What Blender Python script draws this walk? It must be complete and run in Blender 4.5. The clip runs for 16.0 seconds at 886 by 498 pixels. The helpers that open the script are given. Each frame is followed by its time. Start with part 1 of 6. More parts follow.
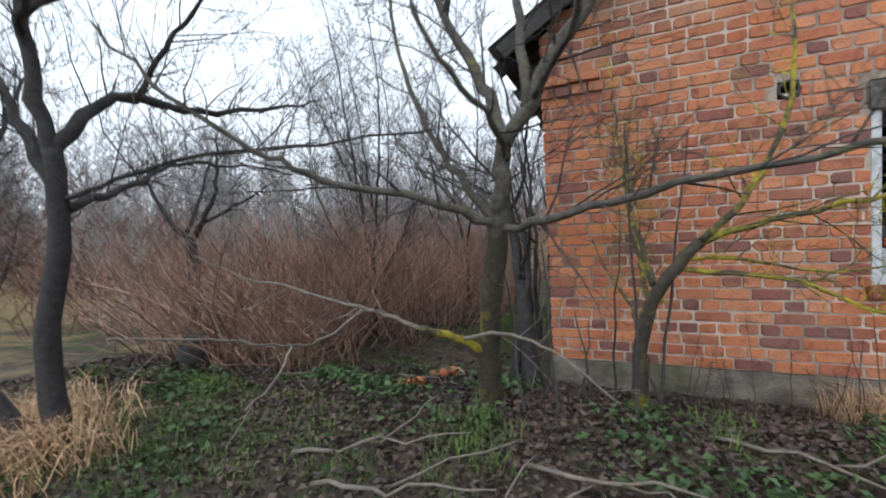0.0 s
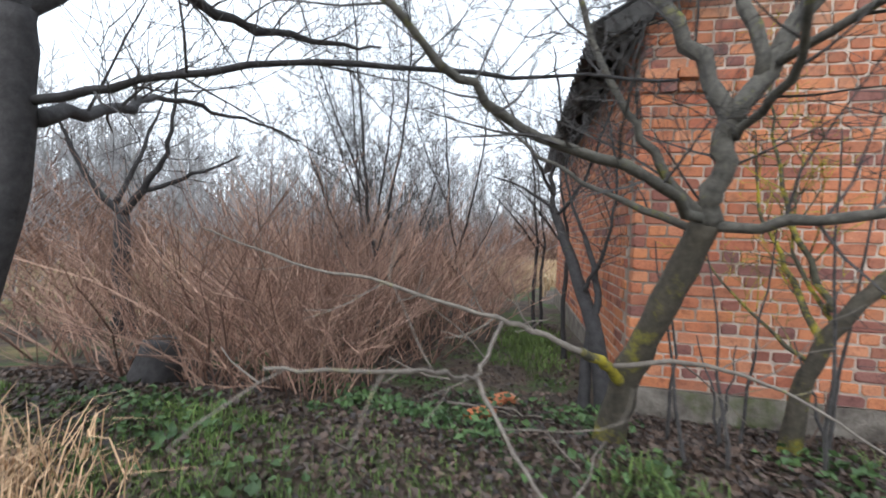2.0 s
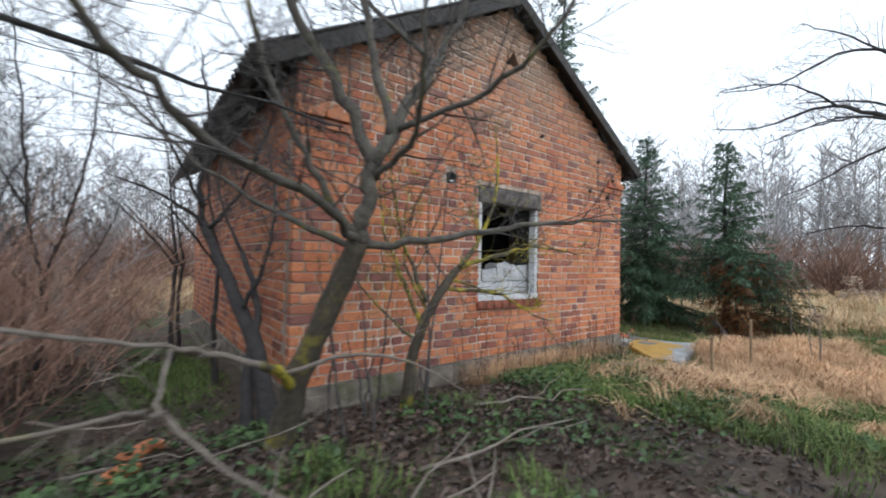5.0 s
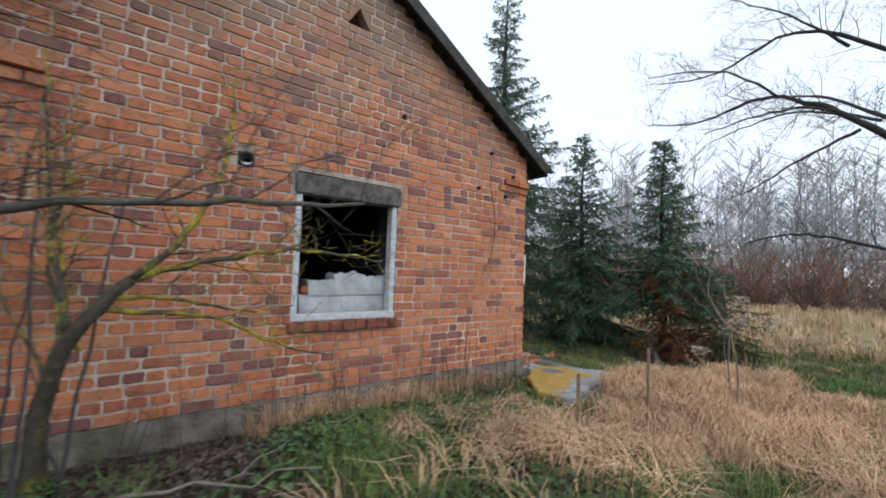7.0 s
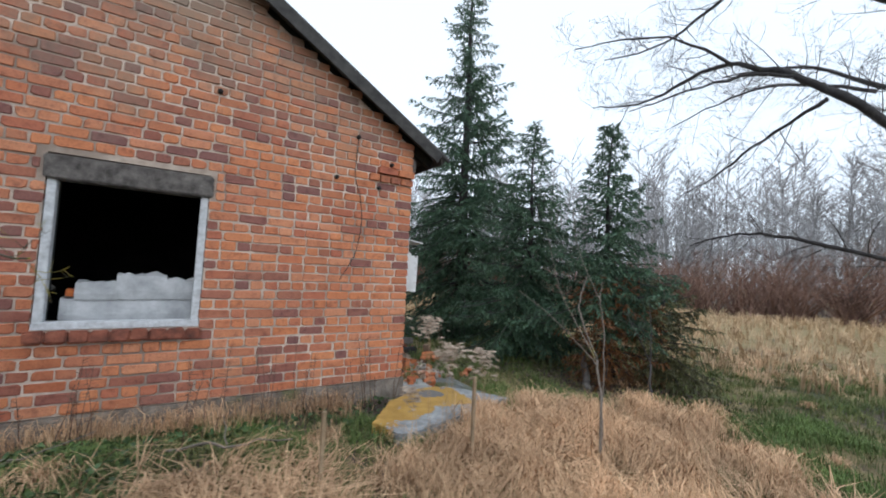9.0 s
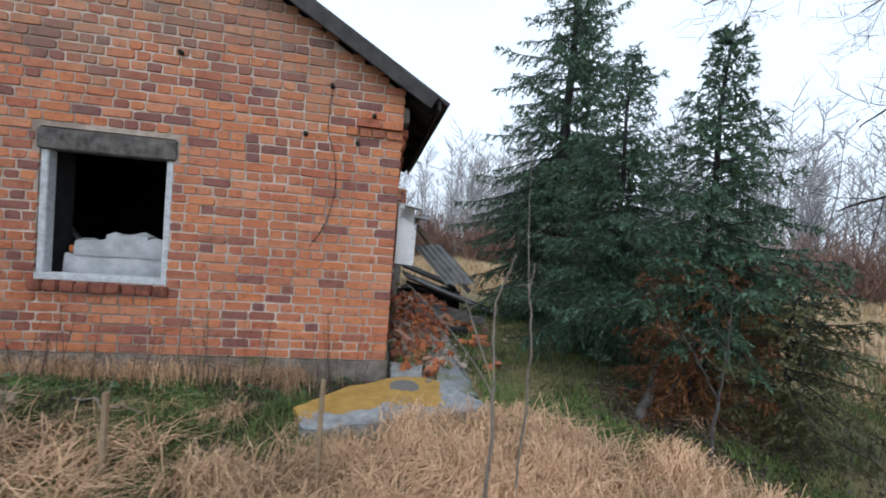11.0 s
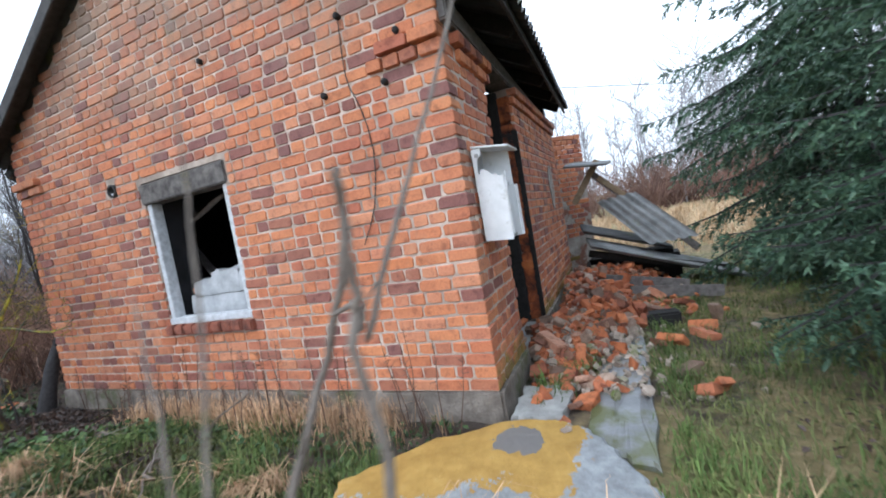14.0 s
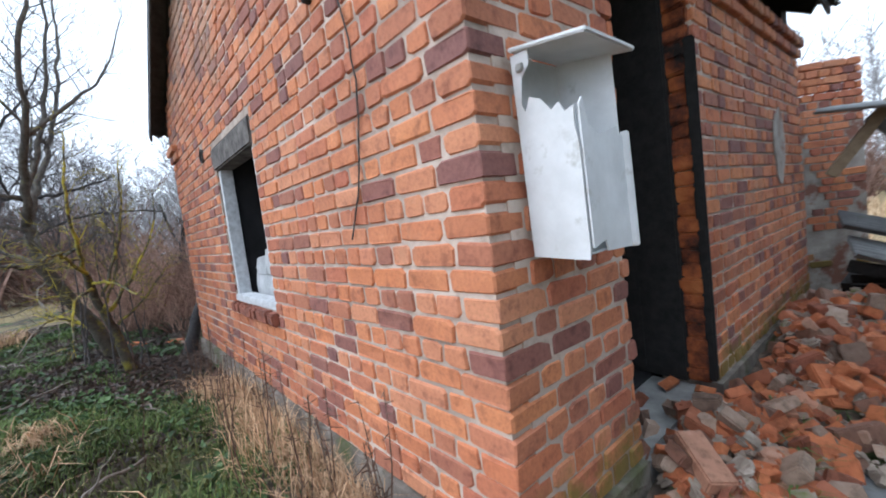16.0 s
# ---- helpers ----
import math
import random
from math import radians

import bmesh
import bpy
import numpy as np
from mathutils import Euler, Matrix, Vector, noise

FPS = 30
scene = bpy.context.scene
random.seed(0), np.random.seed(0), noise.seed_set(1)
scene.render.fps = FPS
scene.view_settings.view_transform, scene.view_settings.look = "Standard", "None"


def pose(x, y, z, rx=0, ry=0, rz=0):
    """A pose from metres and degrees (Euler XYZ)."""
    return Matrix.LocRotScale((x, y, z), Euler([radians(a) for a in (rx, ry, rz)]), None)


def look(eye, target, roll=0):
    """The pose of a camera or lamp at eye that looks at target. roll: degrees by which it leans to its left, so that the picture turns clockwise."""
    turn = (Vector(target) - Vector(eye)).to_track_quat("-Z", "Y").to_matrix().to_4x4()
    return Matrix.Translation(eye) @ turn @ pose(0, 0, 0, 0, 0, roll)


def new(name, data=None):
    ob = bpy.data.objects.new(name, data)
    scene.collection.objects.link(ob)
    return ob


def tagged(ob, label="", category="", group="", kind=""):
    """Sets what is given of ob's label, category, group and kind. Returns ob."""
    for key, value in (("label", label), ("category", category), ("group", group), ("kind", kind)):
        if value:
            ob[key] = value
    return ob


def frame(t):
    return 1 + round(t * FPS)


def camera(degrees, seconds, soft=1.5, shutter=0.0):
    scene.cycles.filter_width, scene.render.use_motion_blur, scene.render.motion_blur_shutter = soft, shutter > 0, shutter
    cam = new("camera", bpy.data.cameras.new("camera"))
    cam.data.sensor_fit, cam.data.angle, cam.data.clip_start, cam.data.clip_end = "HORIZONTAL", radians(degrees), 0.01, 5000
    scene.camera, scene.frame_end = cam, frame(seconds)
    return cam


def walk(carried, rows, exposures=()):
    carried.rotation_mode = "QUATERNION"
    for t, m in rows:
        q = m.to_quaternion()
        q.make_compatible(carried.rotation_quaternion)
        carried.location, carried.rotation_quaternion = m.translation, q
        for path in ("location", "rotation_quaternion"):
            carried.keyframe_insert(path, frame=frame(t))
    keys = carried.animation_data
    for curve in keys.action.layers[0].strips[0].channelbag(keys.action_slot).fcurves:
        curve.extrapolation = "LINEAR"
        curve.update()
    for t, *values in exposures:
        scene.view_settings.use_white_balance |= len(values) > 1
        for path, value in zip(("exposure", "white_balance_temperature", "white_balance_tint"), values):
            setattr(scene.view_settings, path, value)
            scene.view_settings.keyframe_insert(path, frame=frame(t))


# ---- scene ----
def smooth01(a, b, x):
    t = min(1, max(0, (x - a) / (b - a)))
    return t * t * (3 - 2 * t)


cam = camera(95.7, 16.0, soft=1.8, shutter=0.5)
PATH = [
    (0, (-4.609, -3.463, 1.461), (-5.387, -1.623, 1.351), -3.4),
    (0.5, (-4.986, -3.409, 1.422), (-5.605, -1.511, 1.298), 1.1),
    (1, (-5.311, -3.302, 1.387), (-5.74, -1.35, 1.313), -0.1),
    (1.5, (-5.676, -3.317, 1.368), (-6.121, -1.37, 1.254), 1.1),
    (2, (-5.936, -3.197, 1.354), (-6.314, -1.234, 1.29), 2.2),
    (2.5, (-6.327, -3.096, 1.359), (-6.549, -1.108, 1.373), -0.7),
    (3, (-6.562, -3.092, 1.442), (-6.135, -1.138, 1.445), 0.3),
    (3.5, (-6.701, -3.136, 1.533), (-6.041, -1.248, 1.526), 0.5),
    (4, (-6.739, -3.092, 1.539), (-6.024, -1.226, 1.452), 0.5),
    (4.5, (-6.61, -3.21, 1.507), (-5.807, -1.379, 1.516), -0.2),
    (5, (-6.131, -3.297, 1.353), (-4.905, -1.718, 1.416), 1.3),
    (7.5, (-3.778, -3.607, 1.431), (-2.53, -2.048, 1.554), 2.0),
    (8, (-3.3, -3.76, 1.516), (-2.183, -2.108, 1.665), 2.3),
    (8.5, (-2.759, -3.907, 1.496), (-1.617, -2.27, 1.615), 3.7),
    (9, (-2.225, -4.056, 1.476), (-1.12, -2.394, 1.598), 2.8),
    (9.2, (-2.015, -4.11, 1.498), (-1.016, -2.379, 1.586), 2.7),
    (11.3, (-0.049, -3.901, 1.565), (0.273, -1.928, 1.501), 4.7),
    (11.5, (0.011, -3.855, 1.535), (0.409, -1.896, 1.483), 3.9),
    (12, (0.334, -3.726, 1.478), (0.636, -1.752, 1.382), 2.6),
    (12.5, (0.443, -3.388, 1.437), (0.142, -1.414, 1.321), -0.2),
    (13, (0.648, -3.158, 1.463), (-0.076, -1.297, 1.356), -2.0),
    (13.5, (0.788, -2.806, 1.459), (-0.001, -0.974, 1.308), -5.5),
    (14, (0.789, -2.389, 1.421), (0.01, -0.551, 1.291), -9.9),
    (14.5, (0.864, -1.963, 1.434), (-0.128, -0.229, 1.343), -7.0),
    (15, (0.873, -1.545, 1.4), (-0.286, 0.082, 1.297), -5.6),
    (15.5, (0.793, -1.173, 1.381), (-0.579, 0.278, 1.276), -6.1),
    (16, (0.783, -0.848, 1.402), (-0.736, 0.444, 1.252), -7.1),
]
walk(cam, [(t, look(eye, target, roll)) for t, eye, target, roll in PATH],
     exposures=[(t, stops, 6150 - 130 * smooth01(5, 8, t) - 300 * smooth01(9, 13, t), 10) for t, stops in ((0, 0.15), (0.5, 0.1), (1, 0.3), (1.5, 0.42), (2, 0.6), (2.5, 0.3), (3, 0.2), (3.5, 0.05), (4.5, 0.5), (5, 0.15), (7.5, -0.15), (9, -0.12), (11.5, -0.15), (12, -0.2), (12.5, 0.2), (13, 0.36), (14.5, 0.6), (16, 0.55))])

# ---- sky and light: a bright overcast winter day ----
SUN_EL, SUN_ROT = radians(38), radians(200)
world = bpy.data.worlds.new("overcast")
scene.world = world
world.use_nodes = True
wn, wl = world.node_tree.nodes, world.node_tree.links
wn.clear()
sky = wn.new("ShaderNodeTexSky")
sky.sky_type, sky.sun_disc = "NISHITA", False
sky.sun_elevation, sky.sun_rotation = SUN_EL, SUN_ROT
sky.air_density, sky.dust_density, sky.ozone_density = 1.0, 4.0, 1.0
grey = wn.new("ShaderNodeHueSaturation")
grey.inputs["Saturation"].default_value = 0.25
cloud = wn.new("ShaderNodeMix")
cloud.data_type = "RGBA"
cloud.inputs[0].default_value = 0.75
cloud.inputs[7].default_value = (13.5, 14.6, 15.6, 1)
bg = wn.new("ShaderNodeBackground")
bg.inputs["Strength"].default_value = 0.105
wout = wn.new("ShaderNodeOutputWorld")
wl.new(sky.outputs[0], grey.inputs["Color"])
wl.new(grey.outputs[0], cloud.inputs[6])
wl.new(cloud.outputs[2], bg.inputs["Color"])
wl.new(bg.outputs[0], wout.inputs["Surface"])
sun = new("sun", bpy.data.lights.new("sun", "SUN"))
sun.data.energy, sun.data.angle, sun.data.color = 0.8, radians(25), (1.0, 0.97, 0.93)
sun.matrix_world = look((0, 0, 30), (6, 14, 10))

# ---- mesh helpers ----
rng = random.Random(7)


class MB:
    """A mesh under construction: plain vertex and face lists."""

    def __init__(self):
        self.v, self.f = [], []

    def quad(self, a, b, c, d):
        n = len(self.v)
        self.v += [tuple(a), tuple(b), tuple(c), tuple(d)]
        self.f.append((n, n + 1, n + 2, n + 3))

    def tri(self, a, b, c):
        n = len(self.v)
        self.v += [tuple(a), tuple(b), tuple(c)]
        self.f.append((n, n + 1, n + 2))

    def box(self, x0, y0, z0, x1, y1, z1, m=None):
        n = len(self.v)
        for p in ((x0, y0, z0), (x1, y0, z0), (x1, y1, z0), (x0, y1, z0), (x0, y0, z1), (x1, y0, z1), (x1, y1, z1), (x0, y1, z1)):
            self.v.append(tuple(m @ Vector(p)) if m else p)
        for f in ((0, 3, 2, 1), (4, 5, 6, 7), (0, 1, 5, 4), (1, 2, 6, 5), (2, 3, 7, 6), (3, 0, 4, 7)):
            self.f.append(tuple(n + i for i in f))

    def tube(self, pts, radii, sides=6, cap=True):
        pts = [Vector(p) for p in pts]
        n0 = len(self.v)
        d = (pts[1] - pts[0]).normalized()
        u = d.orthogonal().normalized()
        k = len(pts)
        for i, p in enumerate(pts):
            if i == 0:
                t = d
            elif i == k - 1:
                t = (pts[i] - pts[i - 1]).normalized()
            else:
                t = (pts[i + 1] - pts[i - 1]).normalized()
            u = (u - t * u.dot(t))
            u = u.normalized() if u.length > 1e-6 else t.orthogonal().normalized()
            w = t.cross(u)
            for s in range(sides):
                a = 2 * math.pi * s / sides
                self.v.append(tuple(p + (u * math.cos(a) + w * math.sin(a)) * radii[i]))
        for i in range(k - 1):
            for s in range(sides):
                a, b = n0 + i * sides + s, n0 + i * sides + (s + 1) % sides
                self.f.append((a, b, b + sides, a + sides))
        if cap:
            self.f.append(tuple(n0 + s for s in reversed(range(sides))))
            self.f.append(tuple(n0 + (k - 1) * sides + s for s in range(sides)))

    def mesh(self, name, mat, smooth=False):
        me = bpy.data.meshes.new(name)
        me.from_pydata(self.v, [], self.f)
        me.materials.append(mat)
        if smooth:
            me.polygons.foreach_set("use_smooth", [True] * len(me.polygons))
        me.update()
        return me


def part(name, mb, mat, parent=None, label="", smooth=False, kind=""):
    ob = new(name, mb.mesh(name, mat, smooth) if isinstance(mb, MB) else mb)
    if parent is not None:
        ob.parent = parent
    return tagged(ob, label=label, kind=kind)


def empty(name, x=0, y=0, z=0):
    ob = new(name)
    ob.location = (x, y, z)
    ob.empty_display_size = 0.1
    return ob


def bevelled(x0, y0, z0, x1, y1, z1, r=0.008, jitter=0.0, m=None, seed=0):
    """A box with rounded edges and slightly uneven corners."""
    bm = bmesh.new()
    bmesh.ops.create_cube(bm, size=1)
    rr = random.Random(seed)
    for v in bm.verts:
        v.co = Vector(((x0 + x1) / 2 + v.co.x * (x1 - x0), (y0 + y1) / 2 + v.co.y * (y1 - y0), (z0 + z1) / 2 + v.co.z * (z1 - z0)))
        v.co += Vector([rr.uniform(-jitter, jitter) for _ in range(3)])
    bmesh.ops.bevel(bm, geom=bm.edges[:], offset=r, segments=2, affect="EDGES")
    mb = MB()
    for v in bm.verts:
        mb.v.append(tuple(m @ v.co) if m else tuple(v.co))
    bm.verts.index_update()
    for f in bm.faces:
        mb.f.append(tuple(v.index for v in f.verts))
    bm.free()
    return mb


def plank(a, b, wide, thick, up=(0, 0, 1), seed=0, r=0.005):
    """A board from a to b."""
    a, b = Vector(a), Vector(b)
    x = (b - a).normalized()
    z = Vector(up) - x * Vector(up).dot(x)
    z.normalize()
    y = z.cross(x)
    m = Matrix(((x.x, y.x, z.x, a.x), (x.y, y.y, z.y, a.y), (x.z, y.z, z.z, a.z), (0, 0, 0, 1)))
    return bevelled(0, -thick / 2, -wide / 2, (b - a).length, thick / 2, wide / 2, r, 0.003, m, seed)


def ground_z(x, y):
    """Height of the ground: a low bank along the west half of the gable, falling to the east."""
    bank = 0.24 * smooth01(0.0, 1.3, -y) * smooth01(0.6, 3.0, -x)
    back = -0.12 * smooth01(1.0, 5.0, y)
    n = noise.noise(Vector((x * 0.7, y * 0.7, 3.1))) * 0.05 + noise.noise(Vector((x * 2.3, y * 2.3, 9.0))) * 0.025
    far = smooth01(6, 20, math.hypot(x + 2, y))
    return 0.08 + bank + back + n * (1 - 0.5 * far) + 0.5 * smooth01(40, 120, math.hypot(x, y))


# ---- materials ----
def mat_nodes(name, rough=0.8, metal=0.0):
    m = bpy.data.materials.new(name)
    m.use_nodes = True
    n, l = m.node_tree.nodes, m.node_tree.links
    b = n["Principled BSDF"]
    b.inputs["Roughness"].default_value, b.inputs["Metallic"].default_value = rough, metal
    return m, n, l, b


def n_noise(n, l, scale, detail=4, rough=0.6, vec=None):
    t = n.new("ShaderNodeTexNoise")
    t.inputs["Scale"].default_value, t.inputs["Detail"].default_value, t.inputs["Roughness"].default_value = scale, detail, rough
    if vec is None:
        g = n.new("ShaderNodeNewGeometry")
        vec = g.outputs["Position"]
    l.new(vec, t.inputs["Vector"])
    return t


def n_ramp(n, l, fac, stops):
    r = n.new("ShaderNodeValToRGB")
    e = r.color_ramp.elements
    while len(e) < len(stops):
        e.new(0.5)
    for el, (p, c) in zip(e, stops):
        el.position, el.color = p, (*c, 1)
    l.new(fac, r.inputs["Fac"])
    return r


def n_mix(n, l, fac, a, b, blend="MIX"):
    x = n.new("ShaderNodeMix")
    x.data_type, x.blend_type = "RGBA", blend
    for i, v in ((0, fac), (6, a), (7, b)):
        if isinstance(v, bpy.types.NodeSocket):
            l.new(v, x.inputs[i])
        elif i == 0:
            x.inputs[0].default_value = v
        else:
            x.inputs[i].default_value = (*v, 1)
    return x.outputs[2]


def n_bump(n, l, b, height, strength=0.4, dist=0.01):
    u = n.new("ShaderNodeBump")
    u.inputs["Strength"].default_value, u.inputs["Distance"].default_value = strength, dist
    l.new(height, u.inputs["Height"])
    l.new(u.outputs[0], b.inputs["Normal"])


def plain(name, stops, scale=8, rough=0.8, metal=0.0, bump=0.3, dist=0.004, fine=60, patch=None, patch_scale=1.5, patch_at=(0.5, 0.62)):
    """A surface of noise-blended colours, fine relief, and patches of a second colour with an outline of their own."""
    m, n, l, b = mat_nodes(name, rough, metal)
    t = n_noise(n, l, scale, 6, 0.65)
    col = n_ramp(n, l, t.outputs["Fac"], stops).outputs[0]
    if patch:
        p = n_noise(n, l, patch_scale, 5, 0.65)
        f = n_ramp(n, l, p.outputs["Fac"], [(patch_at[0], (0, 0, 0)), (patch_at[1], (1, 1, 1))])
        col = n_mix(n, l, f.outputs[0], col, patch)
    l.new(col, b.inputs["Base Color"])
    if bump:
        h = n_noise(n, l, fine, 5, 0.7)
        n_bump(n, l, b, h.outputs["Fac"], bump, dist)
    return m


def brick_material(name, per_object):
    m, n, l, b = mat_nodes(name, 0.85)
    if per_object:
        r = n.new("ShaderNodeObjectInfo").outputs["Random"]
    else:
        r = n.new("ShaderNodeNewGeometry").outputs["Random Per Island"]
    tone = n_ramp(n, l, r, [(0.0, (0.50, 0.165, 0.08)), (0.2, (0.60, 0.235, 0.105)), (0.38, (0.43, 0.14, 0.08)), (0.52, (0.58, 0.25, 0.135)),
                            (0.66, (0.52, 0.2, 0.1)), (0.78, (0.31, 0.115, 0.08)), (0.9, (0.21, 0.095, 0.085)), (1.0, (0.56, 0.2, 0.085))])
    fine = n_noise(n, l, 60, 6, 0.7)
    grime = n_ramp(n, l, fine.outputs["Fac"], [(0.3, (0.72, 0.68, 0.68)), (0.5, (1, 1, 1)), (0.75, (1.15, 1.15, 1.12))])
    col = n_mix(n, l, 0.9, tone.outputs[0], grime.outputs[0], "MULTIPLY")
    blot = n_noise(n, l, 13, 5, 0.65)
    pale = n_ramp(n, l, blot.outputs["Fac"], [(0.33, (0.5, 0.46, 0.5)), (0.47, (1, 1, 1)), (0.6, (1.05, 1.08, 1.05)), (0.72, (1.2, 1.35, 1.45))])
    col = n_mix(n, l, 0.75, col, pale.outputs[0], "MULTIPLY")
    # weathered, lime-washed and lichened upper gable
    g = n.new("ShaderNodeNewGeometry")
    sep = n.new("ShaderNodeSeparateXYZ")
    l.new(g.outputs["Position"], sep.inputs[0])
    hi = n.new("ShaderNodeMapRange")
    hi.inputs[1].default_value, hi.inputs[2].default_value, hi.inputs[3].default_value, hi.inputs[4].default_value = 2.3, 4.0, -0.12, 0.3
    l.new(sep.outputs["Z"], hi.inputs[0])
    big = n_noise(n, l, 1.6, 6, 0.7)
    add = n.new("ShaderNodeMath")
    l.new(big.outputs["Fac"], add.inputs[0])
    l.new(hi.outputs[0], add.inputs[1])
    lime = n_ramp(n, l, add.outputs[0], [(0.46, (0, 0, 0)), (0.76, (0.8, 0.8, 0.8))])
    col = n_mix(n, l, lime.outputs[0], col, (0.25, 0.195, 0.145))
    # yellow-green moss at the foot of the pier
    mx = n.new("ShaderNodeMapRange")
    mx.inputs[1].default_value, mx.inputs[2].default_value = -0.03, 0.0
    l.new(sep.outputs["X"], mx.inputs[0])
    mz = n.new("ShaderNodeMapRange")
    mz.inputs[1].default_value, mz.inputs[2].default_value, mz.inputs[3].default_value, mz.inputs[4].default_value = 0.3, 0.8, 0.62, 0.0
    l.new(sep.outputs["Z"], mz.inputs[0])
    mm = n.new("ShaderNodeMath")
    mm.operation = "MULTIPLY"
    l.new(mx.outputs[0], mm.inputs[0])
    l.new(mz.outputs[0], mm.inputs[1])
    mo = n_noise(n, l, 7, 5, 0.7)
    ms = n.new("ShaderNodeMath")
    ms.operation = "MULTIPLY"
    l.new(mm.outputs[0], ms.inputs[0])
    l.new(mo.outputs["Fac"], ms.inputs[1])
    mf = n_ramp(n, l, ms.outputs[0], [(0.18, (0, 0, 0)), (0.3, (0.85, 0.85, 0.85))])
    col = n_mix(n, l, mf.outputs[0], col, (0.2, 0.16, 0.03))
    soot = n_noise(n, l, 0.9, 5, 0.7)
    dark = n_ramp(n, l, soot.outputs["Fac"], [(0.52, (1, 1, 1)), (0.72, (0.6, 0.5, 0.48))])
    col = n_mix(n, l, 0.8, col, dark.outputs[0], "MULTIPLY")
    l.new(col, b.inputs["Base Color"])
    h = n_noise(n, l, 110, 5, 0.75)
    n_bump(n, l, b, h.outputs["Fac"], 0.5, 0.004)
    return m


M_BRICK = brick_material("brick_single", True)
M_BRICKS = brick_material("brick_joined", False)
M_MORTAR = plain("mortar", [(0.3, (0.36, 0.28, 0.22)), (0.5, (0.58, 0.47, 0.39)), (0.8, (0.72, 0.63, 0.54))], 9, 0.95, bump=0.6, fine=90, patch=(0.27, 0.21, 0.17), patch_scale=1.1, patch_at=(0.44, 0.62))
M_PLINTH = plain("plinth_render", [(0.3, (0.11, 0.09, 0.075)), (0.5, (0.21, 0.18, 0.15)), (0.75, (0.36, 0.32, 0.27))], 6, 0.92, bump=1.0, dist=0.025, fine=22, patch=(0.1, 0.115, 0.04), patch_scale=2.2, patch_at=(0.55, 0.7))
M_CONCRETE = plain("concrete", [(0.3, (0.2, 0.2, 0.19)), (0.7, (0.42, 0.42, 0.4))], 7, 0.75, bump=0.6, dist=0.008, fine=60)
M_WET = plain("wet_concrete", [(0.3, (0.13, 0.135, 0.14)), (0.7, (0.27, 0.28, 0.29))], 5, 0.28, bump=0.35, dist=0.006, fine=40, patch=(0.11, 0.12, 0.05), patch_scale=3)
M_BLOCK = plain("aerated_block", [(0.3, (0.25, 0.26, 0.27)), (0.7, (0.5, 0.51, 0.52))], 5, 0.95, bump=0.6, dist=0.008, fine=50)
M_GREYWOOD = plain("weathered_wood", [(0.3, (0.09, 0.08, 0.075)), (0.6, (0.19, 0.175, 0.165)), (0.8, (0.26, 0.24, 0.22))], 14, 0.85, bump=0.6, fine=50)
M_LINTEL = plain("cracked_lintel_wood", [(0.35, (0.035, 0.03, 0.028)), (0.5, (0.11, 0.098, 0.09)), (0.7, (0.2, 0.18, 0.165))], 9, 0.85, bump=0.9, dist=0.01, fine=35)
M_DARKWOOD = plain("dark_wood", [(0.3, (0.025, 0.024, 0.024)), (0.7, (0.07, 0.066, 0.062))], 10, 0.8, bump=0.5)
M_CHAR = plain("charred_wood", [(0.3, (0.008, 0.008, 0.008)), (0.7, (0.026, 0.024, 0.023))], 20, 0.92, bump=0.9, dist=0.01, fine=30)
# near-black for the room inside, the window linings and the vent plate
M_BLACK = plain("near_black", [(0.3, (0.008, 0.008, 0.009)), (0.7, (0.03, 0.03, 0.034))], 3, 0.97, bump=0.3)
M_RUST = plain("burnt_brick_reveal", [(0.4, (0.03, 0.02, 0.016)), (0.5, (0.28, 0.07, 0.022)), (0.66, (0.6, 0.18, 0.04))], 7, 0.85, bump=0.8, dist=0.012, fine=25)
M_REVEAL = plain("burnt_reveal", [(0.36, (0.014, 0.011, 0.01)), (0.45, (0.17, 0.042, 0.016)), (0.56, (0.42, 0.115, 0.032)), (0.72, (0.58, 0.2, 0.06))], 5, 0.8, bump=0.9, dist=0.015, fine=22)
M_SILL = plain("dark_red_sill_brick", [(0.3, (0.1, 0.04, 0.03)), (0.55, (0.27, 0.09, 0.055)), (0.75, (0.36, 0.14, 0.085))], 12, 0.9, bump=0.9, dist=0.01, fine=35)
M_PVC = plain("white_paint", [(0.3, (0.6, 0.61, 0.61)), (0.7, (0.8, 0.81, 0.82))], 5, 0.4, bump=0.1, fine=20, patch=(0.5, 0.5, 0.47), patch_scale=9, patch_at=(0.6, 0.72))
M_FRAME = plain("grey_white_paint", [(0.3, (0.38, 0.39, 0.4)), (0.6, (0.62, 0.64, 0.66)), (0.8, (0.7, 0.71, 0.72))], 18, 0.6, bump=0.4, fine=60)
M_ROOF = plain("fibre_cement", [(0.3, (0.055, 0.055, 0.056)), (0.7, (0.14, 0.14, 0.14))], 4, 0.75, bump=0.4, fine=50, patch=(0.09, 0.1, 0.035), patch_scale=2.5, patch_at=(0.55, 0.7))
M_SHEET = plain("grey_fibre_cement", [(0.3, (0.12, 0.125, 0.125)), (0.7, (0.28, 0.29, 0.29))], 4, 0.6, bump=0.4, fine=50, patch=(0.13, 0.14, 0.05), patch_scale=2.5, patch_at=(0.58, 0.75))
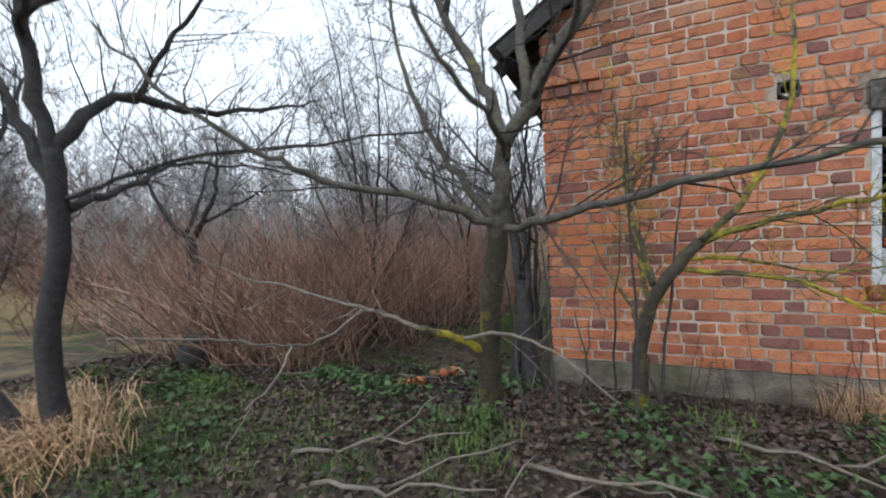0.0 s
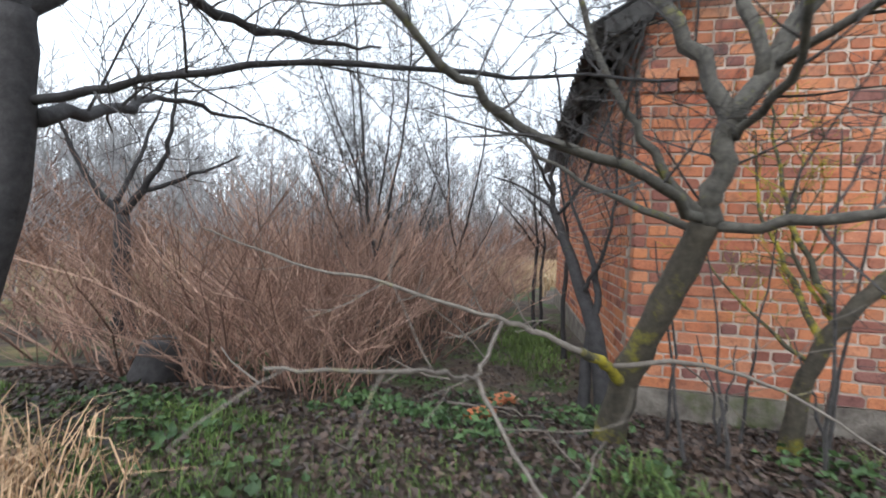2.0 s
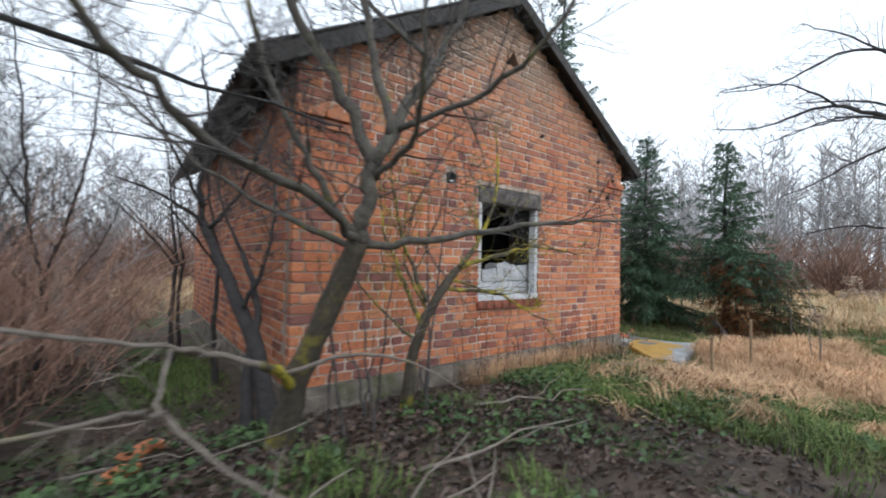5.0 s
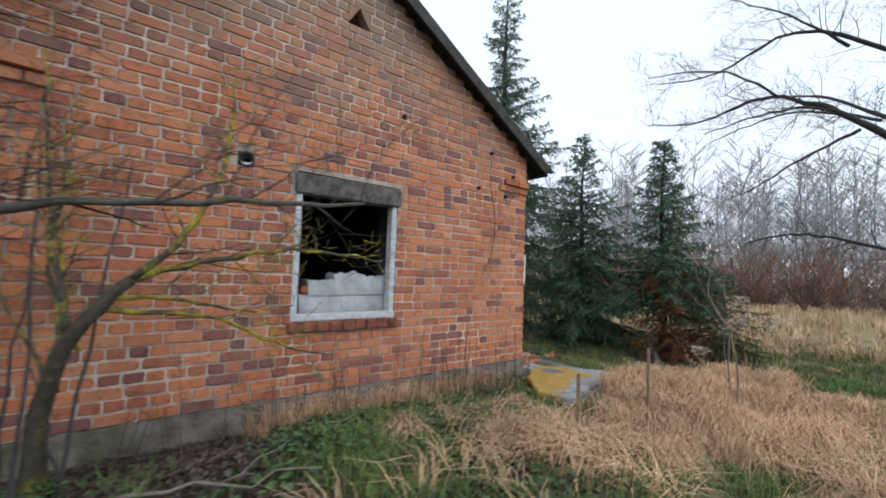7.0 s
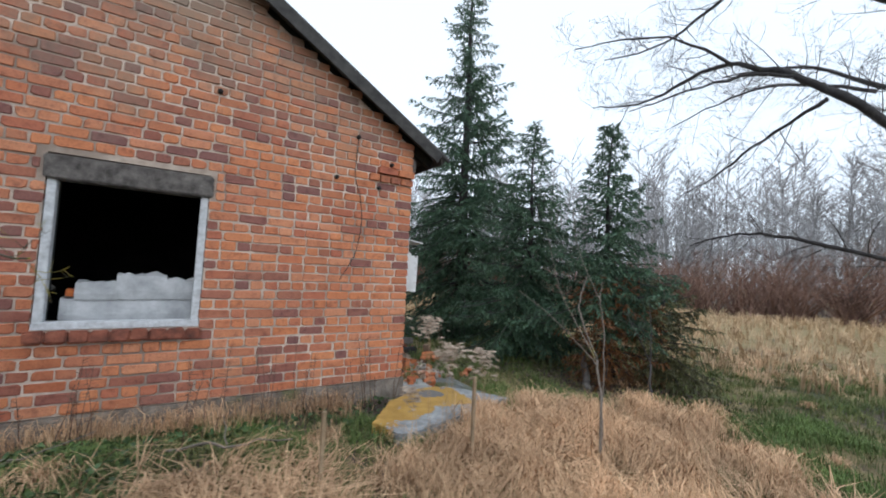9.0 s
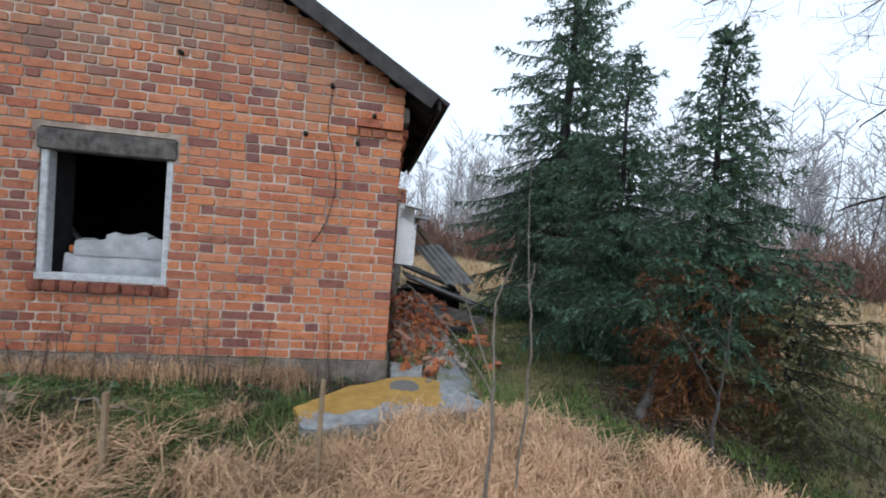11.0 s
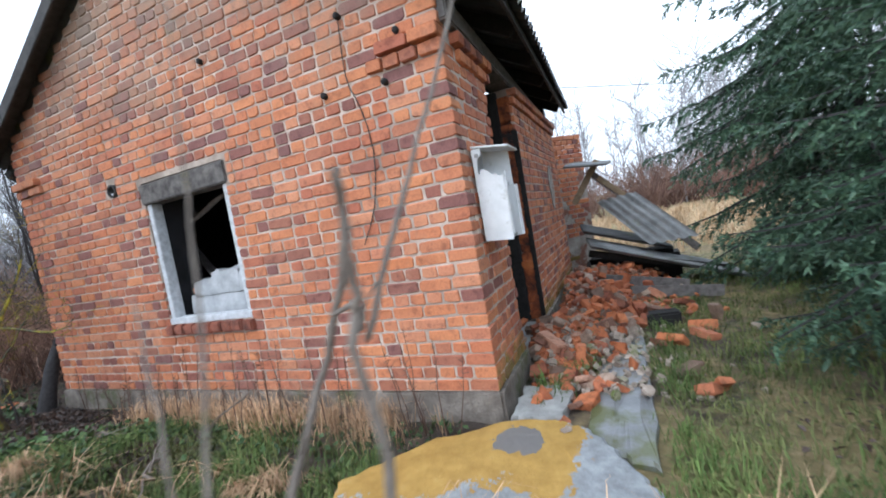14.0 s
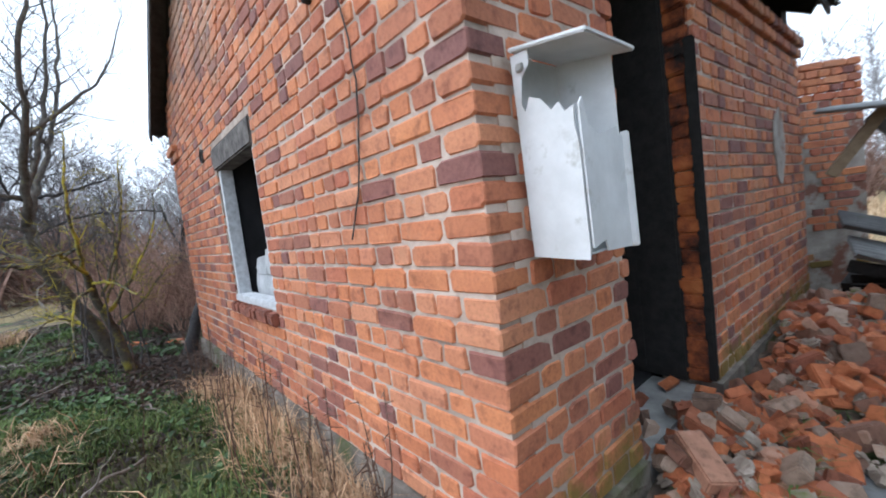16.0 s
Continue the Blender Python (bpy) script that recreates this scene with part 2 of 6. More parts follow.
M_PLASTER = plain("old_plaster", [(0.3, (0.2, 0.17, 0.145)), (0.5, (0.36, 0.32, 0.285)), (0.7, (0.5, 0.46, 0.42))], 5, 0.9, bump=0.7, dist=0.015, fine=25, patch=(0.22, 0.1, 0.07), patch_scale=3, patch_at=(0.55, 0.62))
M_PINE = plain("raw_timber", [(0.3, (0.2, 0.14, 0.085)), (0.7, (0.36, 0.27, 0.17))], 12, 0.8, bump=0.5)


def bark_material(name, lo, hi, moss, moss_at):
    m, n, l, b = mat_nodes(name, 0.85)
    t = n_noise(n, l, 22, 6, 0.7)
    col = n_ramp(n, l, t.outputs["Fac"], [(0.3, lo), (0.75, hi)]).outputs[0]
    p = n_noise(n, l, 4.5, 6, 0.75)
    f = n_ramp(n, l, p.outputs["Fac"], [(moss_at, (0, 0, 0)), (moss_at + 0.12, (1, 1, 1))])
    col = n_mix(n, l, f.outputs[0], col, moss)
    l.new(col, b.inputs["Base Color"])
    h = n_noise(n, l, 60, 5, 0.75)
    n_bump(n, l, b, h.outputs["Fac"], 0.8, 0.01)
    return m


M_BARK_DARK = bark_material("wet_black_bark", (0.016, 0.014, 0.015), (0.06, 0.055, 0.055), (0.08, 0.09, 0.03), 0.66)
M_BARK_MOSS = bark_material("mossy_bark", (0.03, 0.025, 0.018), (0.12, 0.1, 0.072), (0.24, 0.21, 0.03), 0.52)
M_BARK_LICHEN = bark_material("lichen_bark", (0.035, 0.032, 0.022), (0.12, 0.11, 0.07), (0.44, 0.36, 0.03), 0.47)
M_BARK_PALE = bark_material("pale_grey_bark", (0.045, 0.041, 0.035), (0.165, 0.15, 0.125), (0.2, 0.19, 0.03), 0.58)
M_TWIG = bark_material("twig_bark", (0.03, 0.027, 0.027), (0.1, 0.09, 0.085), (0.12, 0.12, 0.05), 0.62)
M_PALE_TWIG = bark_material("pale_twig_bark", (0.12, 0.1, 0.085), (0.28, 0.24, 0.2), (0.3, 0.27, 0.06), 0.6)
# bark greyed and lightened: distance haze is painted into its colour
M_HAZE_BARK = bark_material("haze_paled_bark", (0.26, 0.255, 0.26), (0.42, 0.41, 0.41), (0.33, 0.33, 0.27), 0.62)


def slab_material():
    """Worn ochre paint on grey concrete: the paint has flaked along the south and east edges."""
    m, n, l, b = mat_nodes("flaked_ochre_paint", 0.8)
    t = n_noise(n, l, 7, 6, 0.7)
    ochre = n_ramp(n, l, t.outputs["Fac"], [(0.3, (0.33, 0.19, 0.04)), (0.6, (0.47, 0.29, 0.07)), (0.8, (0.5, 0.36, 0.14))]).outputs[0]
    t2 = n_noise(n, l, 9, 7, 0.75)
    stone = n_ramp(n, l, t2.outputs["Fac"], [(0.3, (0.15, 0.16, 0.165)), (0.6, (0.34, 0.36, 0.37)), (0.8, (0.5, 0.51, 0.52))]).outputs[0]
    g = n.new("ShaderNodeNewGeometry")

    def math_node(op, a, c, k=0.0):
        x = n.new("ShaderNodeMath")
        x.operation = op
        for i, v in ((0, a), (1, c), (2, k)):
            if isinstance(v, bpy.types.NodeSocket):
                l.new(v, x.inputs[i])
            else:
                x.inputs[i].default_value = v
        return x.outputs[0]

    edge = n.new("ShaderNodeVectorMath")
    edge.operation = "DOT_PRODUCT"
    edge.inputs[1].default_value = (0.217, -0.976, 0)
    l.new(g.outputs["Position"], edge.inputs[0])
    sep = n.new("ShaderNodeSeparateXYZ")
    l.new(g.outputs["Position"], sep.inputs[0])
    south = math_node("SUBTRACT", edge.outputs["Value"], 0.76)
    east = math_node("MULTIPLY_ADD", sep.outputs["X"], 0.8, -0.38)
    flake = n_noise(n, l, 4.5, 6, 0.7)
    wear = math_node("MULTIPLY_ADD", flake.outputs["Fac"], 0.75, math_node("MAXIMUM", south, east))
    col = n_mix(n, l, math_node("GREATER_THAN", wear, 0.4), ochre, stone)
    # an old lump of mortar near the middle
    far = n.new("ShaderNodeVectorMath")
    far.operation = "DISTANCE"
    far.inputs[1].default_value = (0.17, -0.34, 0.17)
    l.new(g.outputs["Position"], far.inputs[0])
    lump = math_node("LESS_THAN", math_node("MULTIPLY_ADD", flake.outputs["Fac"], 0.25, far.outputs["Value"]), 0.27)
    l.new(n_mix(n, l, lump, col, (0.17, 0.16, 0.15)), b.inputs["Base Color"])
    h = n_noise(n, l, 40, 6, 0.75)
    n_bump(n, l, b, h.outputs["Fac"], 0.8, 0.012)
    return m


M_SLAB = slab_material()

# ---- ground: one sheet to the horizon ----
def ground_material():
    m, n, l, b = mat_nodes("winter_ground", 0.9)
    base = n_noise(n, l, 3.5, 8, 0.75)
    soil = n_ramp(n, l, base.outputs["Fac"], [(0.3, (0.035, 0.026, 0.022)), (0.5, (0.09, 0.066, 0.05)), (0.7, (0.17, 0.125, 0.09))]).outputs[0]
    g1 = n_noise(n, l, 1.1, 7, 0.75)
    green = n_ramp(n, l, g1.outputs["Fac"], [(0.5, (0, 0, 0)), (0.6, (1, 1, 1))])
    g2 = n_noise(n, l, 14, 5, 0.7)
    leaf = n_ramp(n, l, g2.outputs["Fac"], [(0.3, (0.03, 0.055, 0.015)), (0.7, (0.09, 0.15, 0.035))]).outputs[0]
    col = n_mix(n, l, green.outputs[0], soil, leaf)
    # dry straw to the east and in the open field
    geo = n.new("ShaderNodeNewGeometry")
    sep = n.new("ShaderNodeSeparateXYZ")
    l.new(geo.outputs["Position"], sep.inputs[0])
    mr = n.new("ShaderNodeMapRange")
    mr.inputs[1].default_value, mr.inputs[2].default_value, mr.inputs[3].default_value, mr.inputs[4].default_value = -3.5, 1.0, -0.12, 0.07
    l.new(sep.outputs["X"], mr.inputs[0])
    dist = n.new("ShaderNodeVectorMath")
    dist.operation = "LENGTH"
    l.new(geo.outputs["Position"], dist.inputs[0])
    mr2 = n.new("ShaderNodeMapRange")
    mr2.inputs[1].default_value, mr2.inputs[2].default_value, mr2.inputs[3].default_value, mr2.inputs[4].default_value = 8, 18, 0.0, 0.35
    l.new(dist.outputs["Value"], mr2.inputs[0])
    s1 = n_noise(n, l, 0.9, 7, 0.75)
    ad = n.new("ShaderNodeMath")
    l.new(s1.outputs["Fac"], ad.inputs[0])
    l.new(mr.outputs[0], ad.inputs[1])
    ad2 = n.new("ShaderNodeMath")
    l.new(ad.outputs[0], ad2.inputs[0])
    l.new(mr2.outputs[0], ad2.inputs[1])
    straw = n_ramp(n, l, ad2.outputs[0], [(0.5, (0, 0, 0)), (0.62, (1, 1, 1))])
    s2 = n_noise(n, l, 9, 7, 0.75)
    tan = n_ramp(n, l, s2.outputs["Fac"], [(0.3, (0.17, 0.135, 0.06)), (0.5, (0.27, 0.21, 0.095)), (0.7, (0.46, 0.33, 0.19))]).outputs[0]
    col = n_mix(n, l, straw.outputs[0], col, tan)
    l.new(col, b.inputs["Base Color"])
    h = n_noise(n, l, 16, 8, 0.8)
    n_bump(n, l, b, h.outputs["Fac"], 0.9, 0.05)
    return m


M_GROUND = ground_material()
gm = MB()
steps = [-420, -200, -110, -70, -45, -30, -22, -17, -14]
xs = steps + [-12.5 + 0.25 * i for i in range(0, 83)] + [10, 12, 15, 19, 25, 35, 50, 80, 120, 200, 420]
ys = [-420, -200, -100, -50, -30, -18, -12, -9] + [-7 + 0.25 * i for i in range(0, 61)] + [9.5, 12, 15, 19, 25, 35, 50, 80, 120, 200, 420]
for y in ys:
    for x in xs:
        gm.v.append((x, y, ground_z(x, y)))
for j in range(len(ys) - 1):
    for i in range(len(xs) - 1):
        a = j * len(xs) + i
        gm.f.append((a, a + 1, a + 1 + len(xs), a + len(xs)))
ground = part("ground", gm, M_GROUND, smooth=True)
tagged(ground, label="damp winter ground of leaf litter, weeds and dry grass", category="ground", kind="structure")

# ---- the brick house ----
Z0, COURSE, JOINT = 0.288, 0.0865, 0.0125      # top of the plinth, brick course, joint
W = 5.11                                    # gable width
RIDGE_X, RIDGE_Z = -2.6, 4.50
SKEW = 0.032                                # the door side runs slightly outwards
GABLE = Matrix(((-1, 0, 0, 0), (0, -1, 0, 0), (0, 0, 1, 0), (0, 0, 0, 1)))   # u to the west, v outwards (south), z up
EAST = Matrix(((SKEW, 1, 0, 0), (1, 0, 0, 0), (0, 0, 1, 0), (0, 0, 0, 1)))    # u to the north, v outwards (east)
WEST = Matrix(((0, -1, 0, -W), (1, 0, 0, 0), (0, 0, 1, 0), (0, 0, 0, 1)))


def brick_mesh(mb, du, dv, dz, rr, j=0.0035, ch=0.006):
    """One brick: u from 0 to du, face at v=0 and body behind it, z from 0 to dz; the arrises are worn, the corners knocked off."""
    n = len(mb.v)
    q = lambda: rr.uniform(-j, j)
    cut = [rr.choice((0.006, 0.009, 0.012, 0.02)) for _ in range(4)]
    outline = []
    for i, (u, z) in enumerate(((0, 0), (du, 0), (du, dz), (0, dz))):
        su, sz = (1 if u == 0 else -1), (1 if z == 0 else -1)
        c = min(cut[i], du * 0.3)
        a, b = (u, z + sz * c * 0.7), (u + su * c, z)
        outline += [a, b] if i % 2 == 0 else [b, a]
    cu, cz = du / 2, dz / 2
    outline = [(u + q(), z + q()) for u, z in outline]
    for u, z in outline:
        mb.v.append((u, -dv, z))
    for u, z in outline:
        mb.v.append((u, -ch - abs(q()), z))
    for u, z in outline:
        mb.v.append((u + math.copysign(ch, cu - u) + q() * 0.8, q() * 0.7, z + math.copysign(ch * 0.8, cz - z) + q() * 0.8))
    for i in range(8):
        k = (i + 1) % 8
        mb.f.append((n + i, n + k, n + 8 + k, n + 8 + i))
        mb.f.append((n + 8 + i, n + 8 + k, n + 16 + k, n + 16 + i))
    mb.f.append(tuple(n + 16 + i for i in range(8)))


def course_bricks(length, k, corner, flip=False):
    """u positions and widths of the bricks in course k: courses of headers and of stretchers by turns."""
    out, u = [], 0.0
    header = (k % 2 == 1) != flip
    if corner and header:
        out.append((0.0, 0.155, 0.228))
        u = 0.155 + JOINT
    elif corner:
        out.append((0.0, 0.2, 0.155))
        u = 0.2 + JOINT
    elif header:
        u = 0.168
    else:
        u = 0.241
    rr = random.Random(k * 13 + int(length * 10))
    while u < length - 0.03:
        w = (0.113 if header else 0.228) + rr.uniform(-0.007, 0.007)
        if not header and rr.random() < 0.1:
            w = 0.113
        if header and rr.random() < 0.08:
            w = 0.228
        w = min(w, length - u)
        if length - u - w < 0.05:
            w = length - u
        out.append((u, w, 0.09))
        u += w + JOINT
    return out


shared = {}


def shared_brick(w, d):
    key = (round(w / 0.01), round(d, 2), rng.randrange(6))
    if key not in shared:
        mb = MB()
        brick_mesh(mb, w, d, COURSE - JOINT, rng)
        shared[key] = mb.mesh("brick", M_BRICK)
    return shared[key]


def lay_bricks(wall, m, length, top, blocked, single, corner=True, proud=None, flip=False, z_from=Z0, courses=60, clip=None):
    """Lays the bricks of a wall. top(u): wall height; blocked(u0, u1, z0, z1): no brick there; single(u, z): laid as a piece of its own."""
    rest, count = MB(), 0
    for k in range(courses):
        z = z_from + k * COURSE + JOINT * 0.5
        for u, w, d in course_bricks(length, k, corner, flip):
            z1 = z + COURSE - JOINT
            if clip:
                u, w = clip(u, w, z, z1)
            if w < 0.02 or top(u + w * 0.5) < z + 0.03 or blocked(u, u + w, z, z1):
                continue
            out = rng.uniform(-0.003, 0.004) + (proud(u + w / 2, k) if proud else 0)
            turn = Matrix.Translation((u, out, z)) @ Matrix.Rotation(rng.uniform(-0.006, 0.006), 4, "Y")
            if single(u + w / 2, z) and count < 300:
                ob = new("brick", shared_brick(w, d))
                ob.parent = wall
                ob.matrix_basis = m @ turn
                count += 1
            else:
                one = MB()
                brick_mesh(one, w, d, COURSE - JOINT, rng)
                n = len(rest.v)
                rest.v += [tuple(m @ (turn @ Vector(p))) for p in one.v]
                rest.f += [tuple(i + n for i in f) for f in one.f]
    part("bricks", rest, M_BRICKS, wall, kind="stuff")


def gable_top(u):
    x = -u
    return RIDGE_Z - 0.06 - abs(x - RIDGE_X) * (RIDGE_Z - 2.99) / 2.6


WIN = (1.994 + 0.02, 3.082 - 0.02, 0.94, 2.235)      # u0, u1, z0, z1 of the window with its lintel


def holes(z0, z1):
    """The openings of the gable at a course: window, flue, three-cornered vent."""
    out = []
    if z1 > WIN[2] - 0.02 and z0 < WIN[3] - 0.03:
        out.append((WIN[0] - 0.045, WIN[1] + 0.035) if z1 > 2.05 else (WIN[0], WIN[1]))
    if abs((z0 + z1) / 2 - 2.248) < 0.075:
        out.append((3.415, 3.545))
    h = (z0 + z1) / 2
    if 3.75 < h < 3.92:
        out.append((2.44, 2.66))
    return out


def gable_clip(u, w, z0, z1):
    for a, b in holes(z0, z1):
        if u >= a - 0.02 and u + w <= b + 0.02:
            return u, 0.0
        if u < a < u + w:
            w = a - u
        elif u < b < u + w:
            u, w = b, u + w - b
    return u, w


def corbel(u, k):
    return (0.055 if k == 26 else 0.028) if k in (25, 26) and (u < 0.56 or u > W - 0.5) else 0.0


# gable wall with its mortar core, window opening and plinth
wall_south = empty("wall_south")
tagged(wall_south, label="weathered orange-red brick gable wall with pale lime mortar joints", category="wall", kind="structure")
core = MB()
T = 0.38


def strip(u0, u1, z0, z1f, z1b=None):
    """A block of wall core; its top may slope from z1f at u0 to z1b at u1."""
    z1b = z1f if z1b is None else z1b
    n = len(core.v)
    for v in (-0.008, -T):
        for u, z in ((u0, z0), (u1, z0), (u1, z1b), (u0, z1f)):
            core.v.append(tuple(GABLE @ Vector((u, v, z))))
    for f in ((0, 1, 2, 3), (7, 6, 5, 4), (0, 4, 5, 1), (1, 5, 6, 2), (2, 6, 7, 3), (3, 7, 4, 0)):
        core.f.append(tuple(n + i for i in f))


gt = gable_top
strip(0.012, WIN[0], Z0, gt(0) - 0.02, gt(WIN[0]) - 0.02)
strip(WIN[0], WIN[1], Z0, WIN[2])
strip(WIN[0], 2.43, WIN[3], gt(WIN[0]) - 0.02, gt(2.43) - 0.02)
strip(2.43, 2.67, WIN[3], 3.74)
strip(2.43, 2.67, 3.94, gt(2.43) - 0.02, gt(2.67) - 0.02)
strip(2.67, WIN[1], WIN[3], gt(2.67) - 0.02, gt(WIN[1]) - 0.02)
strip(WIN[1], 3.42, Z0, gt(WIN[1]) - 0.02, gt(3.42) - 0.02)
strip(3.42, 3.54, Z0, 2.19)
strip(3.42, 3.54, 2.305, gt(3.42) - 0.02, gt(3.54) - 0.02)
strip(3.54, W - 0.012, Z0, gt(3.54) - 0.02, gt(W) - 0.02)
part("mortar", core, M_MORTAR, wall_south)
# near-black plate added behind the vent; its colour stands in for the hole's shade
vent = MB()
vent.box(-2.72, 0.1, 3.7, -2.38, 0.12, 4.0)
for sgn in (-1, 1):
    wedge = MB()
    for y in (-0.002, 0.1):
        wedge.v += [(-2.55 + sgn * 0.112, y, 3.75), (-2.55 + sgn * 0.112, y, 3.925), (-2.55 + sgn * 0.002, y, 3.925)]
    wedge.f += [(0, 1, 2), (5, 4, 3), (0, 3, 4, 1), (1, 4, 5, 2), (2, 5, 3, 0)]
    part("vent_brick", wedge, M_BRICK, wall_south)
part("vent_back", vent, M_BLACK, wall_south, "near-black plate added behind the three-cornered vent hole")
ring = MB()
for i in range(18):
    a0, a1 = 2 * math.pi * i / 18, 2 * math.pi * (i + 1) / 18
    pts = []
    for a, r, y in ((a0, 0.062, -0.012), (a1, 0.062, -0.012), (a1, 0.048, -0.012), (a0, 0.048, -0.012), (a0, 0.048, 0.3), (a1, 0.048, 0.3), (a0, 0.062, 0.05), (a1, 0.062, 0.05)):
        pts.append((-3.48 + math.cos(a) * r, y, 2.248 + math.sin(a) * r))
    ring.quad(pts[0], pts[1], pts[2], pts[3])
    ring.quad(pts[3], pts[2], pts[5], pts[4])
    ring.quad(pts[1], pts[0], pts[6], pts[7])
part("flue_pipe", ring, M_DARKWOOD, wall_south, "dark round flue hole", smooth=True)
# white crescent added in the flue, standing in for light seen through it
crescent = MB()
for i in range(10):
    a0, a1 = math.pi * (1.08 + 0.084 * i), math.pi * (1.08 + 0.084 * (i + 1))
    w0, w1 = 0.02 * math.sin(math.pi * i / 10), 0.02 * math.sin(math.pi * (i + 1) / 10)
    for y in (0.012,):
        p = [(-3.48 + math.cos(t) * r, y, 2.248 + math.sin(t) * r) for t, r in ((a0, 0.05), (a1, 0.05), (a1, 0.046 - w1), (a0, 0.046 - w0))]
        crescent.quad(*p)
        crescent.quad(p[3], p[2], (p[2][0], 0.06, p[2][2] - 0.01), (p[3][0], 0.06, p[3][2] - 0.01))
part("flue_crescent", crescent, M_PVC, wall_south, "white crescent added for the brightness seen through the flue")
pl = MB()
for i in range(60):
    u0, u1 = W * i / 60, W * (i + 1) / 60
    a = 0.02 + 0.012 * math.sin(i * 1.7)
    b = 0.02 + 0.012 * math.sin((i + 1) * 1.7)
    c = [Z0 - 0.004 - 0.025 * abs(noise.noise(Vector((u * 4.1, 3, 8)))) for u in (u0, u1)]
    rows_ = [[GABLE @ Vector((u, o + 0.012 * noise.noise(Vector((u * 3, z * 6, 1))), z)) for u, o in ((u0, a), (u1, b))] for z in (-0.4, 0.05, 0.16)]
    rows_.append([GABLE @ Vector((u, o - 0.01, z)) for u, o, z in ((u0, a, c[0]), (u1, b, c[1]))])
    rows_.append([GABLE @ Vector((u, -0.1, Z0 - 0.001)) for u in (u0, u1)])
    for lo, hi in zip(rows_, rows_[1:]):
        pl.quad(lo[1], lo[0], hi[0], hi[1])
part("plinth", pl, M_PLINTH, wall_south, "rough grey-brown rendered plinth", smooth=True)

# door side: pier, doorway, then wall to the ragged north end
DOOR0, DOOR1, EAST_END = 0.77, 1.68, 4.25
wall_east = empty("wall_east")
tagged(wall_east, label="orange-red brick side wall with an open burnt doorway", category="wall", kind="structure")
ecore = MB()
for u0, u1, z0, z1 in ((0.1, DOOR0 - 0.02, Z0, 2.6), (DOOR1 + 0.02, EAST_END - 0.03, Z0, 2.62)):
    ecore.box(u0, -T, z0, u1, -0.008, z1, EAST)
part("mortar", ecore, M_MORTAR, wall_east)
epl = MB()
for u0, u1 in ((0.0, DOOR0), (DOOR1, 2.5), (2.5, 3.4), (3.4, EAST_END)):
    epl.box(u0 + 0.002, -0.3, -0.5, u1 - 0.002, 0.022, Z0 - 0.003, EAST)
part("plinth", epl, M_PLINTH, wall_east, "rough grey rendered plinth, mossy near the corner")


def east_clip(u, w, z0, z1):
    """Cuts the bricks at the doorway; the near edge is ragged."""
    edge = DOOR0 + 0.05 * smooth01(1.4, 2.0, z0) + 0.1 * smooth01(2.36, 2.42, z0) + 0.03 * noise.noise(Vector((z0 * 6, 1, 2)))
    if u >= edge - 0.03 and u + w <= DOOR1 + 0.03:
        return u, 0.0
    if u < edge < u + w:
        return u, edge - u
    if u < DOOR1 < u + w:
        return DOOR1, u + w - DOOR1
    return u, w


pp = MB()
outline = []
for i in range(14):
    a = 2 * math.pi * i / 14
    k = 1 + 0.3 * noise.noise(Vector((math.cos(a) * 2, math.sin(a) * 2, 6)))
    outline.append((3.35 + 0.17 * k * math.cos(a), 1.66 + 0.3 * k * math.sin(a)))
for v in (0.004, 0.014):
    pp.v += [tuple(EAST @ Vector((u, v, z))) for u, z in outline]
pp.f.append(tuple(range(14, 28)))
pp.f += [(i, (i + 1) % 14, 14 + (i + 1) % 14, 14 + i) for i in range(14)]
part("plaster_patch", pp, M_PLASTER, wall_east, "pale patch of old plaster")

# west side
wall_west = empty("wall_west")
tagged(wall_west, label="shaded orange-red brick side wall behind bare shrubs", category="wall", kind="structure")
wcore = MB()
WEST_END = 6.2
wcore.box(0.1, -T, Z0, WEST_END, -0.008, 2.9, WEST)
part("mortar", wcore, M_MORTAR, wall_west)
wpl = MB()
wpl.box(0.0, -0.3, -0.5, WEST_END, 0.02, Z0 - 0.003, WEST)
part("plinth", wpl, M_PLINTH, wall_west, "rough grey rendered plinth")

# north cross wall, inner partition, floor and ceiling boards, all near-black
wall_north = empty("wall_north")
tagged(wall_north, label="near-black rear wall of the burnt room", category="wall", kind="structure")
nb = MB()
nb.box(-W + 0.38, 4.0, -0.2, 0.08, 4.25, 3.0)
part("core", nb, M_BLACK, wall_north)
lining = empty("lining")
tagged(lining, label="near-black inner plaster of the burnt room", category="wall", kind="structure")
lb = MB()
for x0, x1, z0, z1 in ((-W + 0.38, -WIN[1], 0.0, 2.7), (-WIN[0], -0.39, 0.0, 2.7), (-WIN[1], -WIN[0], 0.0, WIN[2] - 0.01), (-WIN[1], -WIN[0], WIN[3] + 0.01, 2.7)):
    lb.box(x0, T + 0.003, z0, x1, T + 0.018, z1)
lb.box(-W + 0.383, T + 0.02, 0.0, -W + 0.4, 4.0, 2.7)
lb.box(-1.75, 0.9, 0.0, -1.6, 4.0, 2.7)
part("plaster", lb, M_BLACK, lining)
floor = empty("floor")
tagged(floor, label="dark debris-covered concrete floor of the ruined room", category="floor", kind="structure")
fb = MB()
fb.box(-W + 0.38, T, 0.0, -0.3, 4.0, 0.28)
part("screed", fb, M_BLACK, floor)
ceiling = MB()
ceiling.box(-W + 0.38, T + 0.02, 2.7, -0.75, 4.0, 2.76)
